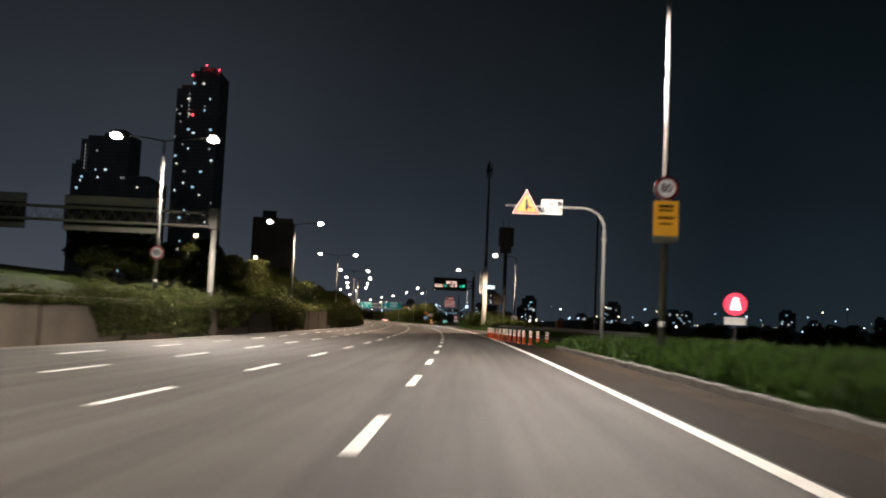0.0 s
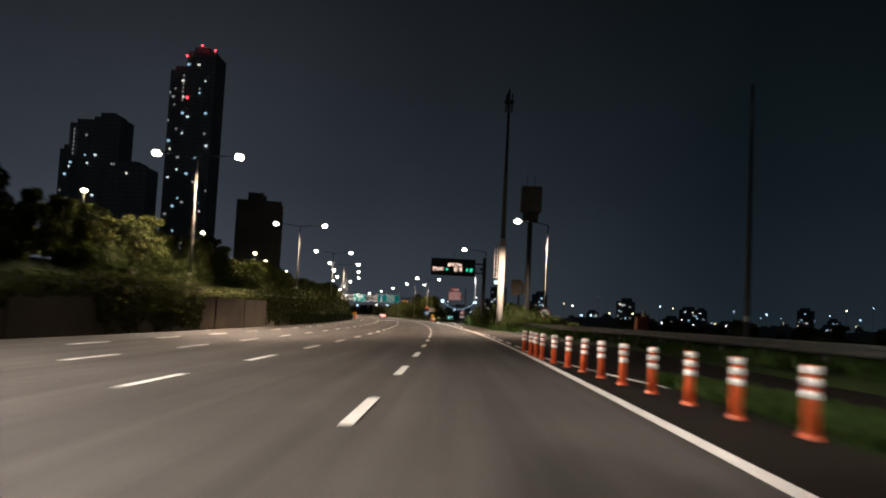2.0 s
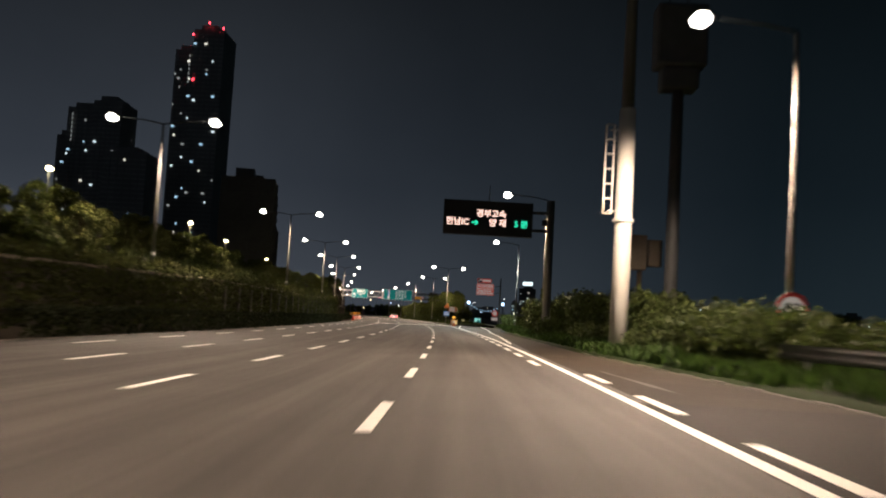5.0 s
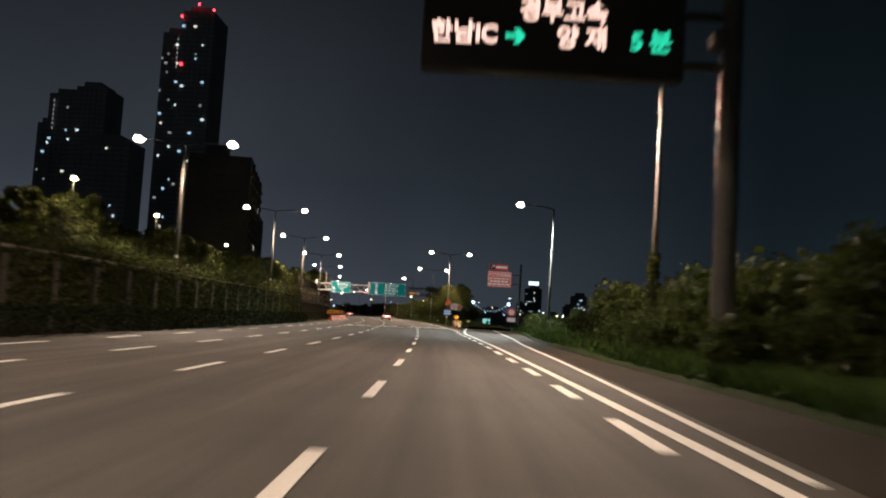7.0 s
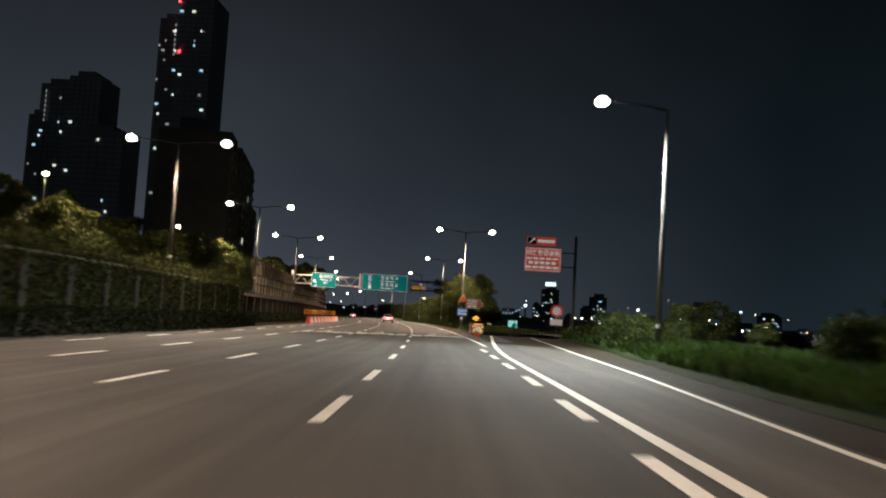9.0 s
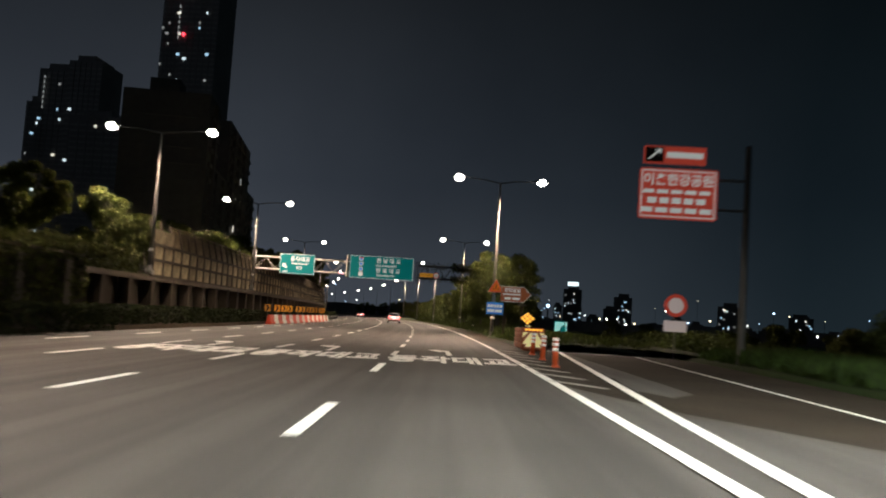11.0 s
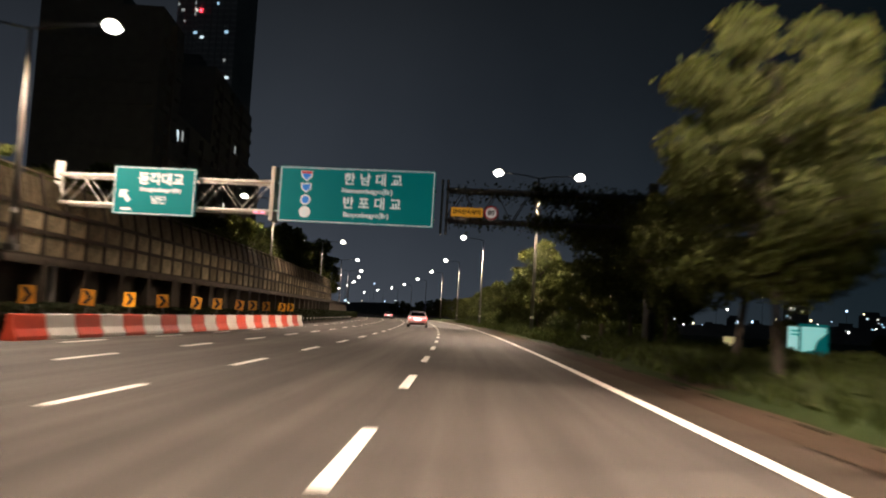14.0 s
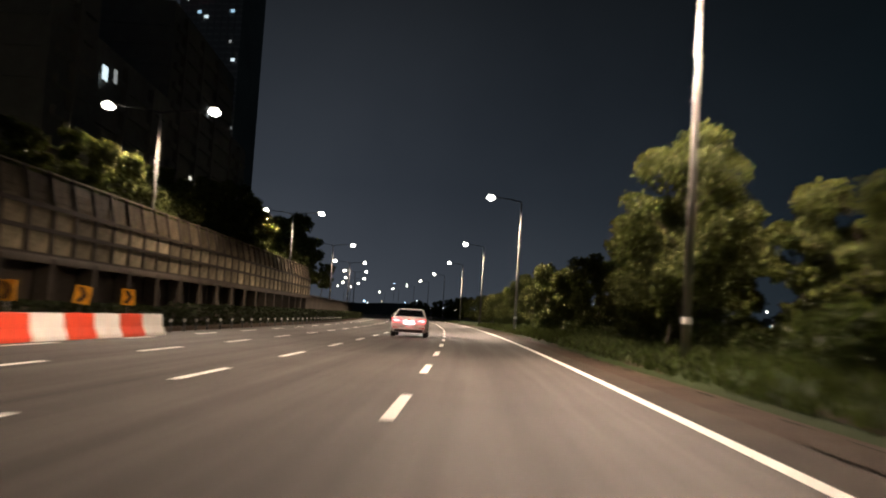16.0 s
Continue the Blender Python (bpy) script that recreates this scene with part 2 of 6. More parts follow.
M_PLATE = glow("plate_light", (1.0, 0.95, 0.95), 5.0)
M_WIN = [glow("lit_window_cool", (0.75, 0.92, 1.0), 1.1), glow("lit_window_white", (1.0, 0.95, 0.82), 0.9),
         glow("lit_window_dim", (0.8, 0.85, 0.85), 0.28), glow("lit_window_blue", (0.45, 0.75, 1.0), 0.9)]
M_BEACON = glow("red_beacon", (1.0, 0.05, 0.08), 6.0)
M_CITY = [glow("city_light_white", (1.0, 0.97, 0.9), 7.0), glow("city_light_warm", (1.0, 0.82, 0.5), 5.0), glow("city_light_blue", (0.5, 0.7, 1.0), 5.0)]


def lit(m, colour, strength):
    """Gives a sign face emission, mostly standing in for headlight light thrown back."""
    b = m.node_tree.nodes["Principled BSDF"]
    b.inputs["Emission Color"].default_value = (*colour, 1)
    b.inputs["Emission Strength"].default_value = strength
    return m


# Emission on the road sign sheets imitates headlights returned by reflective faces.
M_GREEN = lit(material("green_retro_glow", (0.0, 0.085, 0.085), 0.6, 0, 0.10, 1.2, 25, 0.02, spec=0.15), (0.0, 0.20, 0.195), 0.34)
M_RETROWHITE = lit(material("white_retro_glow", (0.45, 0.45, 0.44), 0.5, 0, 0.06, 2, 25, 0.02), (0.8, 0.85, 0.82), 0.34)
M_RETROYELLOW = lit(material("yellow_retro_glow", (0.60, 0.27, 0.02), 0.45, 0, 0.1, 2, 25, 0.02), (0.85, 0.38, 0.03), 0.30)
M_BLUE = lit(material("blue_retro_glow", (0.02, 0.16, 0.5), 0.45, 0, 0.1, 2, 25, 0.02), (0.03, 0.20, 0.62), 0.3)
M_RETROBROWN = lit(material("brown_retro_glow", (0.22, 0.068, 0.028), 0.45, 0, 0.12, 2, 25, 0.02), (0.42, 0.13, 0.05), 0.2)
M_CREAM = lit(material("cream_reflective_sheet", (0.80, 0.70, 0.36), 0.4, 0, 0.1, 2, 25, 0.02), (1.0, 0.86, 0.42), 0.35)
M_RETRODISC = lit(material("pale_retro_glow_disc", (0.55, 0.52, 0.50), 0.45, 0, 0.08, 2, 25, 0.02), (0.85, 0.70, 0.66), 0.28)
M_RETROAMBER = lit(material("amber_retro_glow", (0.66, 0.19, 0.02), 0.45, 0, 0.1, 2, 25, 0.02), (0.9, 0.25, 0.03), 0.16)
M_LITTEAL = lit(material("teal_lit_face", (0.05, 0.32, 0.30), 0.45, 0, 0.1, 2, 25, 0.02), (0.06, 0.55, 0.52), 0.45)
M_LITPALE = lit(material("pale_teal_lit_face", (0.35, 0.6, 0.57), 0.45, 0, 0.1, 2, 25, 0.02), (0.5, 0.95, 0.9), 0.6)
M_RETRORED = lit(material("red_retro_glow", (0.50, 0.06, 0.04), 0.45, 0, 0.1, 2, 25, 0.02), (0.62, 0.075, 0.045), 0.32)


# ---- mesh helpers ----
def part(name, bm, mat, parent=None, label="", m=None, smooth=False):
    me = bpy.data.meshes.new(name)
    if smooth:
        for f in bm.faces:
            f.smooth = True
    bm.to_mesh(me)
    bm.free()
    me.materials.append(mat)
    ob = new(name, me)
    if parent is not None:
        ob.parent = parent
    if m is not None:
        ob.matrix_basis = m
    if label:
        ob["label"] = label
    return ob


def shared(name, me, parent, m):
    ob = new(name, me)
    ob.parent = parent
    ob.matrix_basis = m
    return ob


def empty(name, m=None):
    ob = new(name)
    if m is not None:
        ob.matrix_basis = m
    return ob


def box(bm, x0, x1, y0, y1, z0, z1, bevel=0.0, m=None):
    mm = Matrix.Translation(((x0 + x1) / 2, (y0 + y1) / 2, (z0 + z1) / 2)) @ Matrix.Diagonal((x1 - x0, y1 - y0, z1 - z0, 1))
    r = bmesh.ops.create_cube(bm, size=1, matrix=(m @ mm) if m else mm)
    if bevel:
        es = {e for v in r["verts"] for e in v.link_edges}
        bmesh.ops.bevel(bm, geom=list(es), offset=bevel, segments=1, affect="EDGES")
    return bm


def boxed(x0, x1, y0, y1, z0, z1, bevel=0.0):
    return box(bmesh.new(), x0, x1, y0, y1, z0, z1, bevel)


def tube(bm, pts, r0, r1=None, seg=10):
    """A round bar along points, tapering from r0 to r1."""
    r1 = r0 if r1 is None else r1
    rings, k = [], len(pts)
    pts = [Vector(p) for p in pts]
    for i, p in enumerate(pts):
        d = (pts[min(i + 1, k - 1)] - pts[max(i - 1, 0)]).normalized()
        a = d.orthogonal().normalized() if abs(d.z) > 0.99 else Vector((0, 0, 1)).cross(d).normalized()
        if abs(d.z) > 0.99:
            a = Vector((1, 0, 0))
        b = d.cross(a).normalized()
        r = r0 + (r1 - r0) * i / max(1, k - 1)
        rings.append([bm.verts.new(p + a * r * math.cos(t) + b * r * math.sin(t)) for t in [2 * math.pi * j / seg for j in range(seg)]])
    for i in range(k - 1):
        for j in range(seg):
            bm.faces.new((rings[i][j], rings[i][(j + 1) % seg], rings[i + 1][(j + 1) % seg], rings[i + 1][j]))
    bm.faces.new(rings[0][::-1])
    bm.faces.new(rings[-1])
    return bm


def plate(bm, outline, y0, y1):
    """An upright plate: outline of (x, z), from depth y0 (front) to y1."""
    a = [bm.verts.new((x, y0, z)) for x, z in outline]
    b = [bm.verts.new((x, y1, z)) for x, z in outline]
    bm.faces.new(a)
    bm.faces.new(b[::-1])
    k = len(outline)
    for i in range(k):
        bm.faces.new((a[i], b[i], b[(i + 1) % k], a[(i + 1) % k]))
    bmesh.ops.recalc_face_normals(bm, faces=bm.faces[:])
    return bm


def disc(r, n=28, cx=0.0, cz=0.0):
    return [(cx + r * math.cos(2 * math.pi * i / n), cz + r * math.sin(2 * math.pi * i / n)) for i in range(n)]


def rounded(x0, x1, z0, z1, r, n=4):
    out = []
    for cx, cz, a0 in ((x1 - r, z1 - r, 0), (x0 + r, z1 - r, 90), (x0 + r, z0 + r, 180), (x1 - r, z0 + r, 270)):
        for i in range(n + 1):
            a = radians(a0 + 90 * i / n)
            out.append((cx + r * math.cos(a), cz + r * math.sin(a)))
    return out


def lettering(name, text, size, mat, parent, x, z, y, align="CENTER", wide=1.0, m=None, spacing=1.0, bold=0.0):
    """Text as a thin mesh, upright, facing -y; or laid by m."""
    c = bpy.data.curves.new(name, "FONT")
    c.body, c.size, c.align_x, c.align_y, c.extrude, c.space_character, c.offset = text, size, align, "CENTER", 0.004, spacing, bold
    tmp = new(name, c)
    me = bpy.data.meshes.new_from_object(tmp.evaluated_get(bpy.context.evaluated_depsgraph_get()))
    bpy.data.objects.remove(tmp)
    me.materials.clear()
    me.materials.append(mat)
    ob = new(name, me)
    ob.parent = parent
    ob.matrix_basis = (m if m is not None else pose(x, y, z, 90, 0, 0)) @ Matrix.Diagonal((wide, 1, 1, 1))
    return ob


def strip(name, mat, ys, offs, zf, parent=None, uv=True, label=""):
    """A sheet along the road: at every y a row of offsets, heights by zf(off, y)."""
    vs, fs, uvs = [], [], []
    k = None
    for y in ys:
        row = offs(y)
        k = len(row)
        for o in row:
            vs.append((xc(y) + o, y, zf(o, y)))
            uvs.append((o, y))
    for i in range(len(ys) - 1):
        for j in range(k - 1):
            a = i * k + j
            fs.append((a, a + 1, a + k + 1, a + k))
    me = bpy.data.meshes.new(name)
    me.from_pydata(vs, [], fs)
    if uv:
        lay = me.uv_layers.new(name="uv")
        for lo in me.loops:
            lay.data[lo.index].uv = uvs[lo.vertex_index]
    me.materials.append(mat)
    for p in me.polygons:
        p.use_smooth = True
    ob = new(name, me)
    if parent is not None:
        ob.parent = parent
    if label:
        ob["label"] = label
    return ob


def steps(a, b, d):
    n = max(1, round((b - a) / d))
    return [a + (b - a) * i / n for i in range(n + 1)]


def leaves(name, pts, size, mat, parent=None, seed=1, label="", up=0.0, long=1.5):
    """Many small leaves at the points given: bent diamonds, turned at random."""
    g = np.random.default_rng(seed)
    n = len(pts)
    d = g.normal(size=(n, 3))
    d[:, 2] += up
    d /= np.linalg.norm(d, axis=1)[:, None]
    e = np.cross(d, g.normal(size=(n, 3)))
    e /= np.linalg.norm(e, axis=1)[:, None] + 1e-9
    s = size * g.uniform(0.6, 1.4, (n, 1))
    f = np.cross(d, e)
    v = np.stack([pts - d * s * long * 0.5, pts + e * s * 0.5 + f * s * 0.12, pts + d * s * long * 0.5, pts - e * s * 0.5 + f * s * 0.12], 1).reshape(-1, 3)
    me = bpy.data.meshes.new(name)
    me.vertices.add(4 * n)
    me.vertices.foreach_set("co", v.astype(np.float32).ravel())
    me.loops.add(4 * n)
    me.loops.foreach_set("vertex_index", np.arange(4 * n, dtype=np.int32))
    me.polygons.add(n)
    me.polygons.foreach_set("loop_start", np.arange(0, 4 * n, 4, dtype=np.int32))
    me.update(calc_edges=True)
    me.materials.append(mat)
    ob = new(name, me)
    if parent is not None:
        ob.parent = parent
    if label:
        ob["label"] = label
    return ob


def blob_points(g, blobs, n):
    """Points in and near the shells of ellipsoids (x, y, z, rx, ry, rz)."""
    w = np.array([b[3] * b[4] + b[4] * b[5] + b[3] * b[5] for b in blobs])
    which = g.choice(len(blobs), n, p=w / w.sum())
    bb = np.array(blobs)[which]
    d = g.normal(size=(n, 3))
    d /= np.linalg.norm(d, axis=1)[:, None]
    r = g.uniform(0.25, 1.0, (n, 1)) ** 0.45
    r *= 1 + 0.12 * g.normal(size=(n, 1))
    return bb[:, :3] + d * r * bb[:, 3:]


# ---- road, kerbs, markings ----
def build_road():
    ground_offs = (-1800, -700, -250, -120, -70, -45, -30, -22, -18, -16.4, 13, 20, 30, 45, 70, 120, 250, 700, 1800)

    def gz(o, y):
        if o <= -18:
            return 2.2 + min(4.0, (-18 - o) * 0.10) * (1 if y < 1000 else 0)
        if o >= 250:
            return -3.0
        return -1.2 - min(1.8, max(0, o - 14) * 0.05)
    g = strip("ground", M_GROUND, [-900, -300] + steps(-60, 700, 20) + [1000, 1500, 2500], lambda y: ground_offs, gz, uv=False)
    tagged(g, "dark grassy ground beside the road", "ground", kind="stuff")
    g["kind"] = "structure"

    road = strip("road", M_ASPHALT, steps(-60, 700, 4), lambda y: [left_edge(y) + (right_edge(y) - left_edge(y)) * i / 10 for i in range(11)],
                 lambda o, y: zr(o), label="worn grey asphalt expressway with white lane markings")
    tagged(road, category="road", kind="structure")
    # lane dashes, 3 m long every 8 m
    bm = bmesh.new()
    box(bm, 0, 0.15, 0, 3.05, -0.004, 0.004)
    me = bpy.data.meshes.new("lane_dash")
    bm.to_mesh(me)
    bm.free()
    me.materials.append(M_PAINT)

    def dash(off, y, mesh=me):
        b = -math.degrees(math.atan(BANK)) if off < 4.4 else 0
        shared("lane_dash", mesh, road, pose(xc(y) + off, y, zr(off) + 0.009, 0, 0, turn(y + 1.5)) @ pose(0, 0, 0, 0, b, 0))
    for k in range(-5, 62):
        y = 7.57 + 8 * k
        if not 178 < y < 238:
            dash(0.0, y)
        dash(-3.62, y + 3.6)
        dash(-7.0, y + 1.6 + (1.4 if y > 200 else 0))
        dash(-10.25, y + (2.2 if y > 128 else 1.6))
    for y in (181.9, 190.2, 198.8, 208.0, 217.7, 225.3, 232.4):
        dash(0.0, y)
    # short broad dashes beside the solid line, along the weaving lane
    bm = bmesh.new()
    box(bm, 0, 0.17, 0, 2.6, -0.004, 0.004)
    wide = bpy.data.meshes.new("weave_dash")
    bm.to_mesh(wide)
    bm.free()
    wide.materials.append(M_PAINT)
    for i in range(16):
        y = 118.0 + i * 5.35
        if y < 200:
            dash(2.98, y, wide)
    for i in range(8):
        dash(3.72, 73.6 + i * 5.5, wide)

    def line(name, y0, y1, offf, w=0.15):
        s = strip(name, M_PAINT, steps(y0, y1, 4), lambda y: (offf(y) - w / 2, offf(y) + w / 2), lambda o, y: zr(o) + 0.012, road)
        return s
    line("edge_line", -60, 195, lambda y: ramp(y, -60, 3.45, 140, 3.45, 160, 3.42, 190, 3.45, 195, 3.5), 0.17)
    line("edge_line", 205, 700, lambda y: ramp(y, 205, 3.48, 700, 3.45), 0.17)
    line("ramp_line", 138, 236, lambda y: ramp(y, 138, 3.8, 157, 4.5, 168, 4.85, 176, 5.2, 187, 5.95, 200, 6.65, 226, 8.4, 236, 9.2), 0.13)
    line("ramp_edge_line", 48, 72, lambda y: ramp(y, 48, 6.2, 54, 4.75, 58.4, 4.3, 61, 4.05, 64, 3.85, 66, 3.75, 72, 3.68), 0.12)
    line("gore_line", 195, 236, lambda y: ramp(y, 195, 3.5, 200, 3.65, 205, 3.9, 212, 4.32, 218, 4.75, 231, 5.75, 236, 6.2), 0.18)
    # pale concrete gutter along the wall's foot
    v = strip("gutter", M_CONCRETE, steps(-60, 236, 4), lambda y: [left_edge(y), left_edge(y) + 0.5, left_edge(y) + 0.95], lambda o, y: zr(o) + 0.007)
    tagged(v, "pale concrete gutter along the foot of the wall", "gutter", kind="structure")
    # hatch bars between the solid line and the gore
    for i in range(8):
        y = 217.2 + i * 2.3
        bm = boxed(0, 1.5, -0.16, 0.0, -0.004, 0.004)
        part("hatch_bar", bm, M_WORNPAINT, road, m=pose(xc(y) + 3.56, y, zr(3.9) + 0.014, 0, 0, -54))
    # turn arrows and lane writing
    for off, y in ((1.61, 226.7), (-2.0, 226.4), (-5.55, 226.1)):
        bm = bmesh.new()
        pts = [(0.0, 0), (0.17, 0), (0.13, 3.3), (0.03, 3.9), (-0.2, 3.96), (-0.2, 4.5), (-0.62, 3.7), (-0.2, 2.55), (-0.2, 3.36), (-0.06, 3.27), (-0.02, 2.95)]
        vs = [bm.verts.new((x, yy, 0)) for x, yy in pts]
        bm.faces.new(vs)
        bmesh.ops.triangulate(bm, faces=bm.faces[:])
        part("turn_arrow", bm, M_PAINT, road, m=pose(xc(y) + off, y, zr(off) + 0.014, 0, 0, turn(y)) @ pose(0, 0, 0, 0, -1.26, 0))
    for off, txt in ((1.68, "동작대교"), (-1.85, "동작대교"), (-5.35, "동작대교")):
        y = 223.65
        lettering("lane_writing", txt, 0.82, M_PAINT, road, 0, 0, 0, wide=1.1,
                  m=pose(xc(y) + off, y, zr(off) + 0.012, 0, 0, turn(y)) @ pose(0, 0, 0, 0, -1.26, 0) @ Matrix.Diagonal((1, 4.6, 1, 1)), bold=0.026)

    # kerb stones along the near verge
    bm = boxed(0, 0.18, 0.01, 0.99, -0.2, 0.16, 0.02)
    kerb_me = bpy.data.meshes.new("kerb_stone")
    bm.to_mesh(kerb_me)
    bm.free()
    kerb_me.materials.append(M_KERB)
    kerb = empty("kerb", pose(0, 0, 0))
    tagged(kerb, "weathered grey stone kerb along the verge", "kerb", kind="structure")
    g = random.Random(4)
    dirty = kerb_me.copy()
    dirty.materials[0] = M_SHOULDER
    for a, b in ((-8, 41), (84, 130), (150, 200), (238, 420)):
        for y in range(a, b):
            o = right_edge(y + 0.5) - 0.02
            sl = (right_edge(y + 1) - right_edge(y)) if abs(right_edge(y + 1) - right_edge(y)) < 0.5 else 0
            shared("kerb_stone", kerb_me if a < 100 else dirty, kerb, pose(xc(y) + o, y, zr(o) + g.uniform(-0.02, 0.02) - (0 if a < 44 else 0.13), 0, g.uniform(-1.5, 1.5), turn(y) - math.degrees(math.atan(sl)) + g.uniform(-0.8, 0.8)))

    # verges
    def vz(o, y):
        e = right_edge(y)
        d = o - e
        bump = noise.noise((o * 0.35, y * 0.2, 0)) * 0.12
        if d < 0:
            return zr(e) - 0.06
        return verge_z(d, y) + (bump if d > 0.3 else 0)
    for a, b in ((-60, 41), (44, 236), (238, 700)):
        v = strip("verge", M_GROUND, steps(a, b, 3), lambda y: [right_edge(y) - 0.04 + d for d in (0, 0.12, 0.45, 0.9, 2, 3.5, 5.5, 8, 12, 18, 28)], vz, uv=False)
        tagged(v, "grass verge beyond the kerb", "verge", kind="structure")
    for a, b in ((-60, 41), (236, 700)):
        v = strip("shoulder", M_SHOULDER if a < 0 else M_DUST, steps(a, b, 4), lambda y: [3.6, 4.4, (right_edge(y) if y < 200 else 4.87) - 0.03], lambda o, y: zr(o) + 0.005)
        tagged(v, "brown shoulder between edge line and kerb, darkened for headlight fall-off" if a < 0 else "dusty brown shoulder between edge line and kerb", "shoulder", kind="structure")
    v = strip("shoulder", M_SHOULDER2, steps(108, 236, 4), lambda y: [ramp(y, 108, 3.7, 128, 3.75, 138, 4.0, 157, 4.7, 168, 5.05, 176, 5.4, 187, 6.15, 200, 6.85, 207, 6.9, 214, 3.6, 236, 3.6), (right_edge(y) + ramp(y, 108, 3.7, 128, 3.75, 138, 4.0, 157, 4.7, 168, 5.05, 176, 5.4, 187, 6.15, 200, 6.85, 207, 6.9, 214, 3.6, 236, 3.6)) / 2, right_edge(y) - 0.25, right_edge(y) - 0.03], lambda o, y: zr(o) + 0.006)
    tagged(v, "brown dusty shoulder beyond the outer line, partly darkened as dimly lit", "shoulder", kind="structure")
    v = strip("joining_lane", M_UNLITLANE, steps(41, 108, 2), lambda y: [3.56, 4.4, 5.2, right_edge(y) - 0.25, right_edge(y) - 0.03], lambda o, y: zr(o) + 0.006)
    tagged(v, "joining lane beside the edge line, coloured dark as unlit", "lane", kind="structure")
    v = strip("gore_mound", M_GROUND, steps(41, 56, 1.5), lambda y: [4.75 + 0.05, ramp(y, 41, 5.6, 50, 5.4, 56, 4.95), ramp(y, 41, 6.6, 48, 6.5, 53, 6.0, 56, 5.1)], lambda o, y: zr(o) + (0.02 if o < 4.85 else 0.07 if o < 5.7 else 0.03), uv=False)
    tagged(v, "low grassy wedge between the two lanes", "grass wedge", kind="structure")
    # soil lip between kerb and grass
    for a, b in ((-60, 41), (240, 420)):
        v = strip("verge_soil", M_EARTH, steps(a, b, 2), lambda y: [right_edge(y) - 0.75 + d for d in ((0, 0.4, 0.72) if a < 200 else (0.1, 0.4, 0.72, 0.95, 1.2))], lambda o, y: zr(o) + 0.008 + 0.05 * max(0, noise.noise((o * 2, y * 0.7, 5))) + max(0, o - right_edge(y) + 0.04) * 0.35, uv=False)
        tagged(v, "brown soil washed along the kerb", "soil", kind="structure")
    # the road that leaves behind the gore, falling away
    s = strip("slip_road", M_ASPHALT, steps(236, 330, 4), lambda y: [5.9 + ((y - 236) / 30.0) ** 1.8 * 1.6 + d for d in (0, 2.4, 5.3)],
              lambda o, y: zr(5) - 0.02 - 2.4 * ((y - 236) / 94) ** 1.3)
    tagged(s, "narrow asphalt slip road falling away to the riverside", "slip road", kind="structure")
    return road


ROAD = build_road()


def grass(name, y0, y1, d0, d1, n, seed, size=0.22, label="rough green roadside grass and weeds", mat=None):
    g = np.random.default_rng(seed)
    ys = g.uniform(y0, y1, n)
    ds = d0 + (d1 - d0) * g.uniform(0, 1, n) ** 1.3
    pts = np.zeros((n, 3))
    for i in range(n):
        e = right_edge(ys[i])
        o = e + ds[i]
        d = ds[i]
        z = verge_z(d, ys[i])
        tuft = 0.6 + 0.9 * max(0, noise.noise((o * 0.5, ys[i] * 0.35, 2)) + 0.3)
        pts[i] = (xc(ys[i]) + o, ys[i], z + size * 0.4 * tuft + g.uniform(0, 0.12) * tuft)
    ob = leaves(name, pts, size * 0.42, mat or M_GRASS, seed=seed, up=2.2, long=4.0)
    return tagged(ob, label, "grass", kind="stuff")


grass("grass", -6, 41, 0.3, 9, 26000, 3, 0.30)
def gore_grass():
    g = np.random.default_rng(8)
    ys = g.uniform(41.5, 55.5, 3500)
    us = g.uniform(0, 1, 3500)
    pts = np.array([(xc(y) + 4.82 + u * (ramp(y, 41, 6.5, 48, 6.4, 53, 5.9, 56, 5.0) - 4.82), y, zr(5) + 0.09 + g.uniform(0, 0.06)) for y, u in zip(ys, us)])
    return tagged(leaves("grass", pts, 0.07, M_GRASS, seed=8, up=2.2, long=3.0), "thin dry grass on the wedge between the lanes", "grass", kind="stuff")


gore_grass()
grass("grass", 44, 112, 0.4, 6, 9000, 4, 0.26)
grass("grass", 112, 160, 0.15, 5, 16000, 14, 0.26)
grass("grass", 150, 236, 0.3, 12, 24000, 5, 0.28)
grass("grass", 238, 400, 0.2, 5.5, 34000, 6, 0.17, "short dim grass on the raised verge", M_GRASSDRY)


